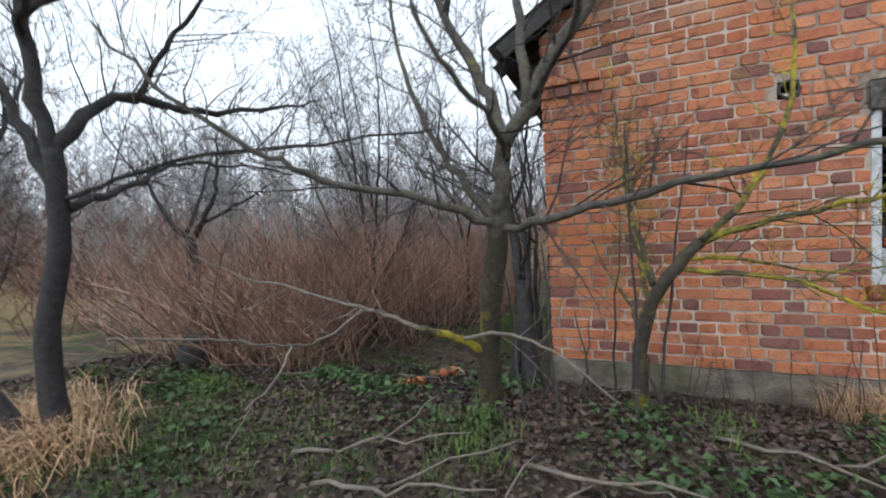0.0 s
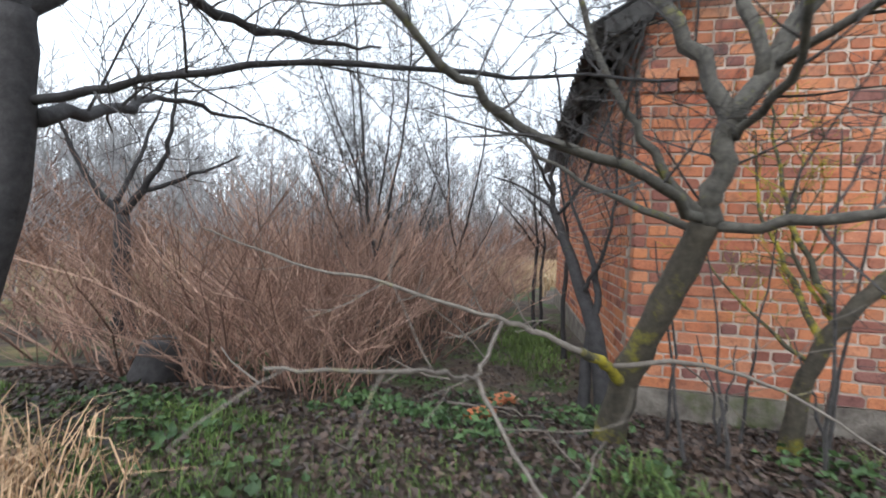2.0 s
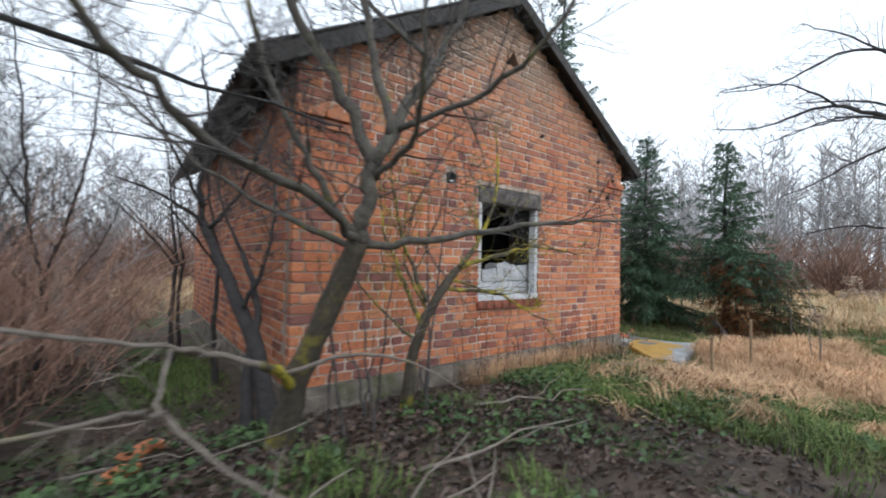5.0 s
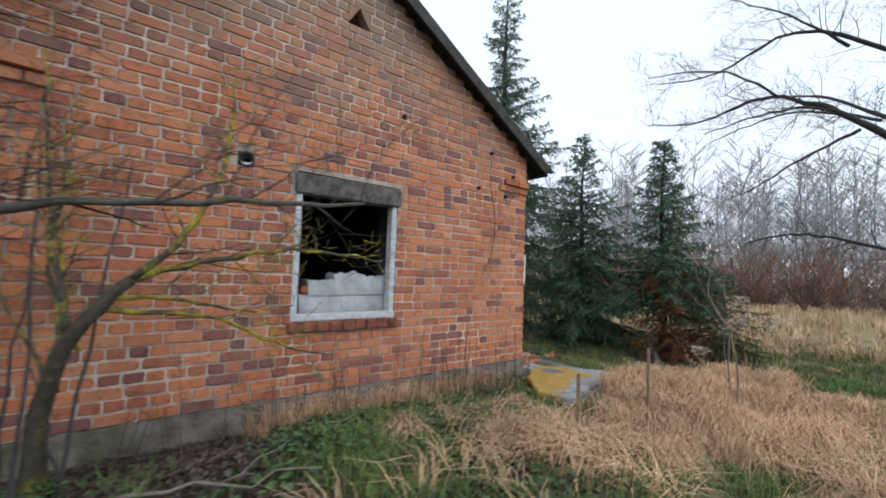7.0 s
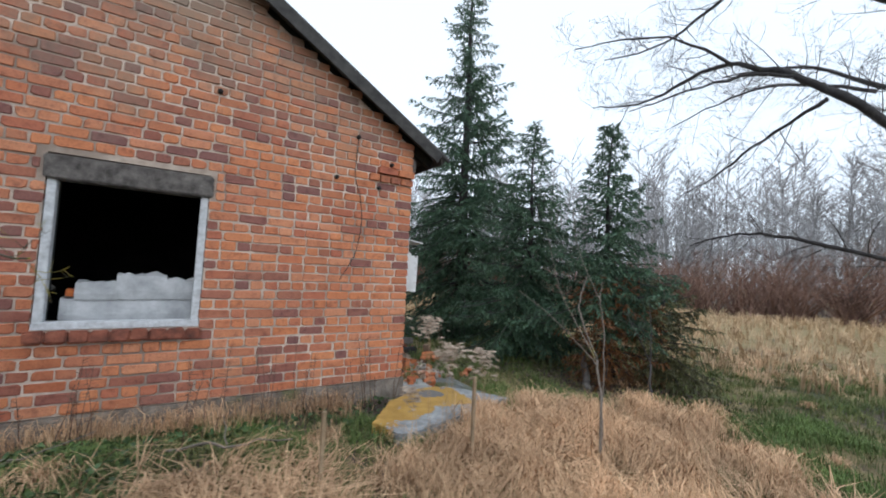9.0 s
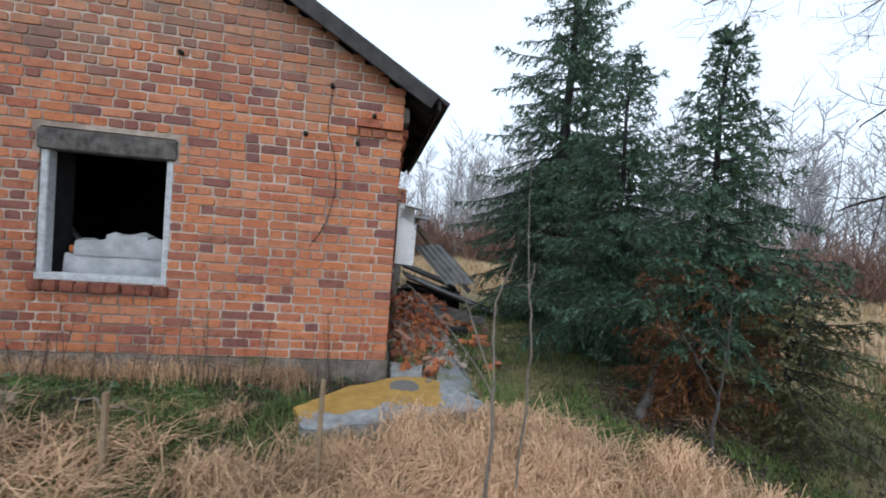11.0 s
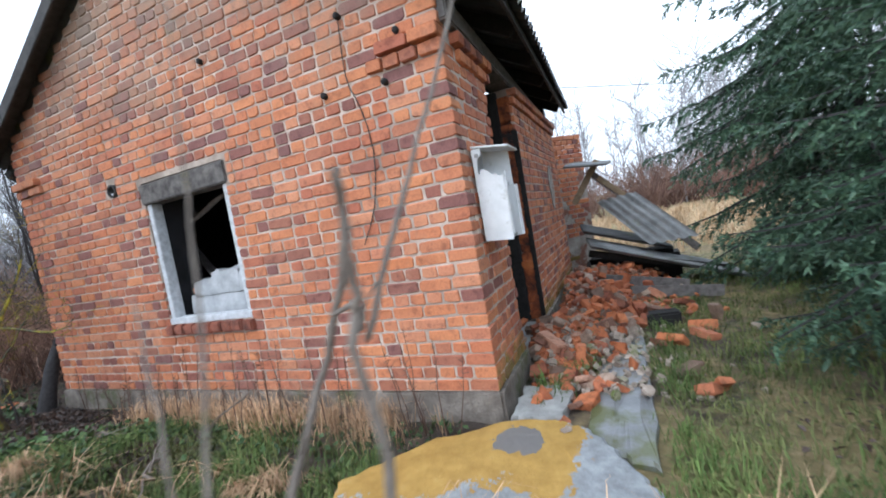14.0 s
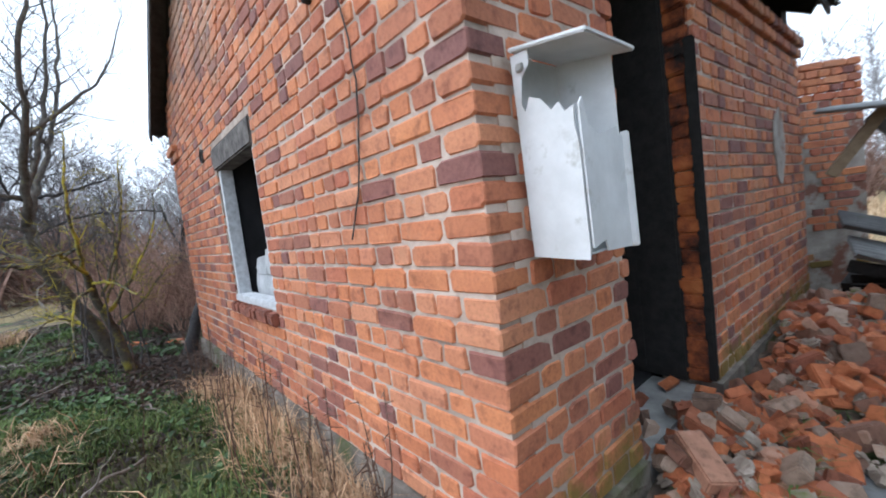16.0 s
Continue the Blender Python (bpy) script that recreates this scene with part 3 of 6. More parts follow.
tagged(part("ceiling", ceiling, M_CHAR), label="charred ceiling boards", category="ceiling", kind="structure")

# window: lintel, painted frame and brick sill
window_1 = empty("window_1", -2.54, 0, WIN[2])
tagged(window_1, label="empty window opening with grey painted wooden frame under a weathered lintel", category="window", kind="structure")


def under(parent, mb):
    """Moves a mesh built in world places into its parent's space."""
    o = parent.matrix_basis.translation
    mb.v = [(x - o.x, y - o.y, z - o.z) for x, y, z in mb.v]
    return mb


wx0, wx1 = -WIN[1], -WIN[0]
part("lintel", under(window_1, bevelled(wx0 - 0.02, -0.012, 2.04, wx1 + 0.03, 0.14, WIN[3] - 0.012, 0.012, 0.006)), M_LINTEL, window_1, "cracked grey timber lintel")
part("jamb", under(window_1, bevelled(wx0 + 0.004, 0.02, WIN[2] + 0.02, wx0 + 0.062, 0.12, 2.04, 0.006)), M_FRAME, window_1, "flaking grey-white paint")
part("jamb", under(window_1, bevelled(wx1 - 0.062, 0.02, WIN[2] + 0.02, wx1 - 0.004, 0.12, 2.04, 0.006)), M_FRAME, window_1, "flaking grey-white paint")
part("bottom_rail", under(window_1, bevelled(wx0 + 0.004, 0.0, WIN[2] - 0.02, wx1 - 0.004, 0.12, WIN[2] + 0.035, 0.006)), M_FRAME, window_1, "flaking grey-white paint")
for i in range(9):
    u = wx0 - 0.025 + i * 0.122
    m = Matrix.Translation((u, -0.045 + rng.uniform(-0.008, 0.008), WIN[2] - 0.115)) @ Matrix.Rotation(rng.uniform(-0.05, 0.05), 4, "Y")
    part("sill_brick", under(window_1, bevelled(0, 0, 0, 0.118, 0.16, 0.088, 0.012, 0.006, m, i)), M_SILL, window_1, "crumbling dark red sill brick")
# thin near-black linings added: the shade of the reveals is put into their colour
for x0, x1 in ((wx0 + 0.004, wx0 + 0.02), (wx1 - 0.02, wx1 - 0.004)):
    part("reveal", under(window_1, bevelled(x0, 0.125, WIN[2], x1, 0.4, WIN[3] - 0.02, 0.003, 0.003)), M_BLACK, window_1, "near-black lining added to darken the window reveal")
part("reveal", under(window_1, bevelled(wx0 + 0.02, 0.125, WIN[2] - 0.012, wx1 - 0.02, 0.4, WIN[2] + 0.008, 0.003, 0.002)), M_CONCRETE, window_1)
# broken block wall behind the window
bw = empty("block_wall", -2.4, 0.27, 0.95)
tagged(bw, label="low broken wall of grey aerated blocks behind the window frame", category="wall")
for i, (x0, x1, z0, h) in enumerate(((-2.94, -2.52, 0.952, 1.135), (-2.52, -2.02, 0.952, 1.14), (-2.86, -2.6, 1.132, 1.27), (-2.61, -2.27, 1.136, 1.335), (-2.28, -2.02, 1.138, 1.31))):
    mb = MB()
    cols, x_ = 9, Vector((x0, 0, 0))
    rows_ = ((0.155, 0.0), (0.15, 0.35), (0.158, 0.72), (0.168, 1.0), (0.27, 1.06), (0.37, 0.98), (0.375, 0.0))
    for y_, f_ in rows_:
        for c in range(cols + 1):
            x = x0 + (x1 - x0) * c / cols
            chip = 0.035 * noise.noise(Vector((x * 11, y_ * 9, i))) + 0.02 * noise.noise(Vector((x * 31, y_ * 30, i)))
            mb.v.append((x, y_ + 0.25 * chip * (f_ > 0), z0 + (h - z0) * f_ + chip * (f_ > 0.5)))
    for r2 in range(len(rows_) - 1):
        for c in range(cols):
            q = r2 * (cols + 1) + c
            mb.f.append((q, q + 1, q + cols + 2, q + cols + 1))
    for c in (0, cols):
        mb.f.append(tuple(r2 * (cols + 1) + c for r2 in range(len(rows_))))
    part("block", under(bw, mb), M_BLOCK, bw)
part("loose_brick", under(bw, bevelled(-2.92, 0.17, 1.15, -2.79, 0.28, 1.215, 0.01, 0.006, None, 5)), M_RUST, bw, "loose orange brick")

tagged(part("fallen_board", plank((-4.04, 0.75, 2.2), (-3.06, 0.62, 1.18), 0.11, 0.03, (0, -1, 0.3), 6), M_GREYWOOD), label="grey board fallen aslant inside the burnt room", category="board")

# doorway: burnt reveal, charred post, ragged top
door_1 = empty("door_1", 0, 1.25, Z0)
tagged(door_1, label="doorless burnt doorway with charred post and rust-red reveal", category="doorway", kind="structure")
rev = MB()
rr = random.Random(4)
for k in range(26):
    z = Z0 + k * COURSE
    d0 = rr.uniform(-0.012, 0.012)
    b_ = bevelled(-0.1 + rr.uniform(-.03, .03), DOOR1 - 0.03 + d0 * 0.9, z + 0.0005, -0.02 + DOOR1 * SKEW, DOOR1 + 0.03, z + COURSE - 0.001, 0.011, 0.007, None, k)
    n = len(rev.v)
    rev.v += b_.v
    rev.f += [tuple(i + n for i in f) for f in b_.f]
part("reveal", under(door_1, rev), M_REVEAL, door_1, "burnt rust-orange brick reveal")
part("inner_reveal", under(door_1, bevelled(-0.38, DOOR1 - 0.05, Z0, -0.075, DOOR1 + 0.03, 2.6, 0.01, 0.01, None, 8)), M_CHAR, door_1, "soot-black inner reveal")
part("post", under(door_1, bevelled(0.012, DOOR1 - 0.04, Z0 + 0.02, 0.066, DOOR1 + 0.006, 2.2, 0.01, 0.006, None, 2)), M_CHAR, door_1, "charred black door post")
part("inner_post", under(door_1, bevelled(-0.4, DOOR1 - 0.05, Z0 + 0.02, -0.31, DOOR1 + 0.02, 2.45, 0.012, 0.01, None, 3)), M_CHAR, door_1, "charred black inner post")
part("threshold", under(door_1, bevelled(-0.36, DOOR0 - 0.02, 0.12, 0.03, DOOR1, Z0 - 0.03, 0.02, 0.01, None, 3)), M_CONCRETE, door_1, "broken concrete threshold")

# ---- roof: corrugated sheets on charred rafters ----
roof = empty("roof", RIDGE_X, 2, RIDGE_Z)
tagged(roof, label="dark corrugated fibre cement roof with black verge boards", category="roof", kind="structure")
SLOPE = (RIDGE_Z - 2.99) / 2.6


def corrugated(a, b, c, pitch=0.13, amp=0.024, thick=0.007, rows=4, ragged=0.0, seed=1):
    """A corrugated sheet from corner a; the waves run along a-b (the width), the sheet falls along a-c."""
    a, b, c = Vector(a), Vector(b), Vector(c)
    w, h = b - a, c - a
    nrm = w.cross(h).normalized()
    nw = max(8, int(w.length / pitch * 8))
    mb = MB()
    for side in (0, 1):
        for j in range(rows + 1):
            for i in range(nw + 1):
                s, t = i / nw, j / rows
                if j == rows and ragged:
                    t -= ragged * abs(noise.noise(Vector((i * 0.35, seed, 0.3))))
                p = a + w * s + h * t + nrm * (amp * math.sin(s * w.length / pitch * 2 * math.pi) - side * thick)
                mb.v.append(tuple(p))
    k = (rows + 1) * (nw + 1)
    for j in range(rows):
        for i in range(nw):
            q = j * (nw + 1) + i
            mb.f.append((q, q + 1, q + nw + 2, q + nw + 1))
            mb.f.append((k + q, k + q + nw + 1, k + q + nw + 2, k + q + 1))
    for j in (0, rows):
        for i in range(nw):
            q = j * (nw + 1) + i
            mb.f.append((q, q + k, q + k + 1, q + 1))
    for i in (0, nw):
        for j in range(rows):
            q = j * (nw + 1) + i
            mb.f.append((q, q + nw + 1, q + nw + 1 + k, q + k))
    return mb


def roof_z(x):
    return RIDGE_Z + 0.03 - abs(x - RIDGE_X) * SLOPE


XE, XW = 0.42, -5.5
for i in range(4):
    y0, y1 = -0.14 + i * 1.12, -0.14 + (i + 1) * 1.12 + 0.04
    dz = 0.006 * (i % 2)
    part("sheet", under(roof, corrugated((RIDGE_X, y0, roof_z(RIDGE_X) + 0.05 + dz), (RIDGE_X, y1, roof_z(RIDGE_X) + 0.05 + dz), (XE, y0, roof_z(XE) + 0.05 + dz))), M_ROOF, roof, smooth=True)
for i in range(6):
    y0, y1 = -0.14 + i * 1.12, -0.14 + (i + 1) * 1.12 + 0.04
    dz = 0.006 * (i % 2)
    part("sheet", under(roof, corrugated((RIDGE_X, y1, roof_z(RIDGE_X) + 0.05 + dz), (RIDGE_X, y0, roof_z(RIDGE_X) + 0.05 + dz), (XW, y1, roof_z(XW) + 0.05 + dz))), M_ROOF, roof, smooth=True)


for xe in (0.27, -5.4):
    part("verge_board", under(roof, plank((xe, -0.15, roof_z(xe) - 0.05), (RIDGE_X, -0.15, roof_z(RIDGE_X) - 0.04), 0.13, 0.026)), M_DARKWOOD, roof, "black weathered verge board")
    part("soffit_board", under(roof, plank((xe, -0.075, roof_z(xe) - 0.0), (RIDGE_X, -0.075, roof_z(RIDGE_X) + 0.0), 0.15, 0.02, (0, 1, 0))), M_DARKWOOD, roof, "black soffit board")
part("ridge_cap", under(roof, plank((RIDGE_X, -0.16, RIDGE_Z + 0.12), (RIDGE_X, 4.4, RIDGE_Z + 0.12), 0.05, 0.26)), M_ROOF, roof)
for i in range(6):
    y = 0.12 + i * 0.78
    part("rafter", under(roof, plank((0.3, y, roof_z(0.3) - 0.05), (RIDGE_X, y, roof_z(RIDGE_X) - 0.05), 0.11, 0.07)), M_CHAR, roof)
    part("rafter", under(roof, plank((-5.5, y, roof_z(-5.5) - 0.05), (RIDGE_X, y, roof_z(RIDGE_X) - 0.05), 0.11, 0.07)), M_CHAR, roof)
part("wall_plate", under(roof, bevelled(-0.16, 0.02, 2.64, 0.06, 4.2, 2.78, 0.012, 0.01)), M_GREYWOOD, roof, "grey weathered wall plate beam")
part("wall_plate", under(roof, bevelled(-W - 0.02, 0.02, 2.9, -W + 0.15, 6.1, 3.0, 0.012, 0.01)), M_DARKWOOD, roof)
part("fascia_board", under(roof, plank((0.33, -0.1, roof_z(0.33) - 0.02), (0.36, 4.3, roof_z(0.33) - 0.02), 0.09, 0.024)), M_DARKWOOD, roof)

# ---- broken white meter box on the pier ----
box = empty("meter_box", 0.01, 0.165, 1.25)
tagged(box, label="broken white plastic meter box hanging on the brick corner", category="meter box")
BOXM = Matrix.Translation((0.024, 0.165, 1.25)) @ Matrix.Rotation(0.03, 4, "X")


def boxed(x0, y0, z0, x1, y1, z1, r=0.004, j=0.001):
    return under(box, bevelled(x0, y0, z0, x1, y1, z1, r, j, BOXM, 3))


def jagged(pts, thick, m):
    """A thin plate with the outline pts (y, z) at x = 0, thick along x."""
    mb = MB()
    k = len(pts)
    for x in (0, thick):
        mb.v += [tuple(m @ Vector((x, y, z))) for y, z in pts]
    mb.f.append(tuple(range(k - 1, -1, -1)))
    mb.f.append(tuple(range(k, 2 * k)))
    for i in range(k):
        mb.f.append((i, (i + 1) % k, k + (i + 1) % k, k + i))
    return mb


SIDE = Matrix(((0, 1, 0, 0), (1, 0, 0, 0), (0, 0, 1, 0), (0, 0, 0, 1)))
part("back_plate", boxed(0, 0, 0.0, 0.006, 0.24, 0.6), M_PVC, box)
near = under(box, jagged([(0.0, 0.0), (0.262, -0.012), (0.268, 0.02), (0.27, 0.31), (0.258, 0.36), (0.263, 0.41), (0.225, 0.40), (0.2, 0.43), (0.165, 0.415), (0.12, 0.455), (0.07, 0.47), (0.045, 0.43), (0.03, 0.455), (0.045, 0.53), (0.085, 0.56), (0.09, 0.6), (0.0, 0.6)], 0.006, BOXM @ SIDE @ Matrix.Scale(0.7, 4, (0, 1, 0))))
part("side_panel", near, M_PVC, box, "broken white side panel with a jagged upper edge")
part("side_panel", boxed(0.0, 0.232, 0.0, 0.19, 0.239, 0.6), M_PVC, box)
lid = under(box, bevelled(0.0, -0.015, 0, 0.25, 0.26, 0.012, 0.004, 0.003, BOXM @ Matrix.Translation((0, 0, 0.61)) @ Matrix.Rotation(0.16, 4, "Y") @ Matrix.Rotation(-0.03, 4, "X")))
part("lid", lid, M_PVC, box, "white projecting lid, cracked at the edge")
front = under(box, jagged([(0.01, 0.02), (0.09, 0.035), (0.1, 0.0), (0.27, -0.01), (0.285, 0.33), (0.25, 0.33), (0.24, 0.355), (0.1, 0.33), (0.05, 0.36), (0.03, 0.43), (0.01, 0.41)], 0.006, BOXM @ Matrix.Translation((0.19, 0, 0)) @ Matrix.Scale(0.88, 4, (0, 1, 0))))
part("front_cover", front, M_PVC, box, "loose white front cover, broken off above")
part("edge_strip", boxed(0.185, 0.238, -0.012, 0.215, 0.25, 0.34), M_PVC, box)
part("base_plate", boxed(0.0, 0.0, 0.0, 0.185, 0.235, 0.007), M_PVC, box)
part("bolt", boxed(0.02, -0.012, 0.545, 0.045, 0.0, 0.57, 0.004), M_CONCRETE, box, "grey fixing bolt")

# ---- yellow slab and concrete path ----
def slab(name, corners, z0, z1, mat, label, category, seed=1, n=7):
    """A rough slab on an outline of corners (x, y), with a broken edge."""
    r_ = random.Random(seed)
    out = []
    k = len(corners)
    for i in range(k):
        a, b = Vector(corners[i]), Vector(corners[(i + 1) % k])
        for j in range(n):
            p = a.lerp(b, j / n)
            d = (b - a).orthogonal().normalized()
            out.append(p + d * r_.uniform(-0.018, 0.018))
    c = sum(out, Vector((0, 0))) / len(out)
    mb = MB()
    zt = lambda p: z1 + 0.02 * noise.noise(Vector((p.x * 3, p.y * 3, seed)))
    for p in out:
        mb.v.append((p.x, p.y, z0))
    for s, h in ((1.0, -0.015), (0.97, 0.0), (0.6, 0.004)):
        for p in out:
            q = c + (p - c) * s
            mb.v.append((q.x, q.y, zt(q) + h))
    m_ = len(out)
    for ring_ in range(3):
        for i in range(m_):
            j = (i + 1) % m_
            mb.f.append((ring_ * m_ + i, ring_ * m_ + j, (ring_ + 1) * m_ + j, (ring_ + 1) * m_ + i))
    mb.f.append(tuple(3 * m_ + i for i in range(m_)))
    return tagged(part(name, mb, mat), label=label, category=category)


slab("broken_slab", [(-0.70, -0.80), (-0.57, -1.12), (0.15, -0.98), (0.88, -0.80), (0.78, -0.52), (0.58, -0.22), (0.40, -0.10), (0.0, -0.12), (-0.38, -0.4)], 0.0, 0.17, M_SLAB, "yellow-painted broken concrete slab lying in the grass", "slab", 3)
slab("concrete_path", [(0.5, -0.25), (0.86, -0.45), (0.92, 1.5), (0.6, 1.45)], -0.1, 0.125, M_WET, "wet grey concrete path strewn with brick rubble", "path", 5, 9)
slab("step_slab", [(0.06, -0.07), (0.37, -0.06), (0.42, 0.4), (0.07, 0.38)], 0.0, 0.16, M_CONCRETE, "mossy grey concrete step beside the wall corner", "step", 8)

# ---- vegetation ----
def wobble(a, b, n, amp, r_):
    """Points from a to b with an uneven course."""
    a, b = Vector(a), Vector(b)
    out = []
    for i in range(n + 1):
        s = i / n
        p = a.lerp(b, s)
        k = amp * math.sin(math.pi * s) if 0 < i < n else 0
        out.append(p + Vector((r_.uniform(-k, k), r_.uniform(-k, k), r_.uniform(-k, k))))
    return out


def curve_through(pts, per=4, amp=0.012, r_=rng):
    """A smooth line through the points, with small kinks."""
    pts = [Vector(p) for p in pts]
    out = []
    for i in range(len(pts) - 1):
        p0, p1, p2, p3 = pts[max(0, i - 1)], pts[i], pts[i + 1], pts[min(len(pts) - 1, i + 2)]
        for j in range(per):
            t = j / per
            q = 0.5 * ((2 * p1) + (p2 - p0) * t + (2 * p0 - 5 * p1 + 4 * p2 - p3) * t * t + (3 * p1 - p0 - 3 * p2 + p3) * t ** 3)
            if i or j:
                q += Vector((r_.uniform(-amp, amp), r_.uniform(-amp, amp), r_.uniform(-amp, amp)))
            out.append(q)
    out.append(pts[-1])
    return out


def sprout(mb, line, r0, r1, r_, every, length, level, lift=0.35, spread=0.9, start=0.15, thin=0.0016):
    """Side branches along a line, and twigs on those."""
    n = len(line)
    total = sum((line[i + 1] - line[i]).length for i in range(n - 1))
    count = max(1, int(total / every))
    for c in range(count):
        s = start + (1 - start) * (c + r_.random()) / count
        i = min(n - 2, int(s * (n - 1)))
        f = s * (n - 1) - i
        p = line[i].lerp(line[i + 1], min(1, f))
        d = (line[i + 1] - line[i]).normalized()
        side = Vector((r_.gauss(0, 1), r_.gauss(0, 1), r_.gauss(0, 0.8)))
        side = (side - d * side.dot(d)).normalized()
        v = (d * r_.uniform(0.35, 0.9) + side * spread + Vector((0, 0, lift * r_.uniform(0.2, 1.6)))).normalized()
        ln = length * r_.uniform(0.45, 1.15) * (1.0 - 0.45 * s)
        r = min(0.0075, max(thin, (r0 + (r1 - r0) * s) * r_.uniform(0.3, 0.5)))
        k = 4 if level > 0 else 3
        pts = [p]
        for j in range(k):
            v = (v + Vector((r_.uniform(-1, 1), r_.uniform(-1, 1), r_.uniform(-0.8, 1.1))) * 0.22).normalized()
            pts.append(pts[-1] + v * ln / k)
        mb.tube(pts, [r + (thin * 0.7 - r) * j / k for j in range(k + 1)], 4 if r > 0.008 else 3, False)
        if level > 0:
            sprout(mb, pts, r, thin, r_, every * 0.75, length * 0.55, level - 1, lift, spread, 0.2, thin)


def bare_tree(name, label, trunk, r0, r1, limbs, bark, twig_mat, seed, twigs=(0.14, 0.6, 2), lift=0.35, limb_mat=None, thin=0.0016):
    """A leafless tree: a trunk line, limb lines ((points), r start, r end), and twigs of their own."""
    r_ = random.Random(seed)
    base = Vector(trunk[0])
    tree = empty(name, *base)
    tagged(tree, label=label, category="tree")
    line = curve_through(trunk, 5, 0.008, r_)
    mb = MB()
    n = len(line)
    radii = [(r0 * (1 + 0.35 * math.exp(-9 * i / n)) + (r1 - r0) * i / (n - 1)) * r_.uniform(0.93, 1.08) for i in range(n)]
    mb.tube([line[0] - Vector((0, 0, 0.12))] + line, [radii[0] * 1.25] + radii, 10)
    part("trunk", under(tree, mb), bark, tree, smooth=True)
    tw = MB()
    for pts, a, b in limbs:
        ln = curve_through(pts, 5, min(0.02, 0.7 * a), r_)
        lm = MB()
        k = len(ln)
        lm.tube(ln, [(a + (b - a) * i / (k - 1)) * r_.uniform(0.9, 1.1) for i in range(k)], 7)
        part("limb", under(tree, lm), limb_mat or bark, tree, smooth=True)
        sprout(tw, ln, a, b, r_, twigs[0], twigs[1], twigs[2], lift, thin=thin)
    part("twig_crown", under(tree, tw), twig_mat, tree, kind="stuff")
    return tree


def gz(x, y, dz=0.0):
    return (x, y, ground_z(x, y) + dz)


# mossy fruit tree beside the west corner
bare_tree("fruit_tree", "leaning mossy fruit tree with pale limbs beside the house corner",
          [gz(-5.42, -0.86, -0.05), (-5.37, -0.98, 0.62), (-5.27, -1.18, 1.08), (-5.18, -1.33, 1.45)], 0.074, 0.058,
          [([(-5.18, -1.33, 1.45), (-5.14, -1.35, 1.65), (-5.12, -1.36, 1.88)], 0.048, 0.042),
           ([(-5.12, -1.36, 1.86), (-5.25, -1.25, 2.25), (-5.5, -1.1, 2.75), (-5.7, -0.95, 3.4), (-5.75, -0.85, 4.2), (-5.9, -0.8, 4.9)], 0.04, 0.007),
           ([(-5.12, -1.36, 1.86), (-4.85, -1.28, 2.3), (-4.5, -1.18, 2.8), (-4.25, -1.1, 3.4), (-4.15, -0.9, 4.1), (-4.0, -0.7, 4.7)], 0.042, 0.007),
           ([(-5.0, -1.32, 2.05), (-5.05, -1.15, 2.7), (-5.1, -1.0, 3.4), (-5.0, -0.9, 4.3), (-5.1, -0.95, 5.0)], 0.03, 0.006),
           ([(-4.6, -1.2, 2.65), (-4.8, -0.8, 3.1), (-5.0, -0.5, 3.5), (-5.1, -0.25, 4.2)], 0.022, 0.005),
           ([(-5.5, -1.1, 2.75), (-5.3, -1.4, 3.2), (-5.2, -1.6, 3.7), (-5.25, -1.7, 4.4)], 0.02, 0.005),
           ([(-5.16, -1.33, 1.44), (-5.5, -1.58, 1.6), (-5.95, -1.8, 1.75), (-6.2, -2.0, 1.9), (-6.5, -2.2, 2.15), (-6.8, -2.3, 2.5)], 0.026, 0.006),
           ([(-5.16, -1.33, 1.43), (-4.92, -1.55, 1.46), (-4.5, -1.75, 1.55), (-3.9, -1.85, 1.62), (-3.4, -1.9, 1.68)], 0.026, 0.007),
           ([(-5.2, -1.33, 1.5), (-5.4, -1.32, 1.75), (-5.59, -1.31, 2.07), (-5.75, -1.28, 2.6), (-5.85, -1.2, 3.2)], 0.024, 0.007),
           ([(-5.1, -1.36, 1.8), (-5.1, -1.75, 1.95), (-5.25, -2.0, 2.2), (-5.3, -2.15, 2.7)], 0.02, 0.005),
           ([(-4.95, -1.34, 2.1), (-4.7, -1.8, 2.25), (-4.6, -2.2, 2.5), (-4.5, -2.4, 3.0)], 0.02, 0.006),
           ([(-5.2, -1.3, 1.42), (-5.5, -1.0, 1.6), (-5.85, -0.75, 1.85), (-6.3, -0.5, 2.3)], 0.02, 0.005)],
          M_BARK_MOSS, M_TWIG, 11, (0.115, 0.72, 2), limb_mat=M_BARK_PALE)
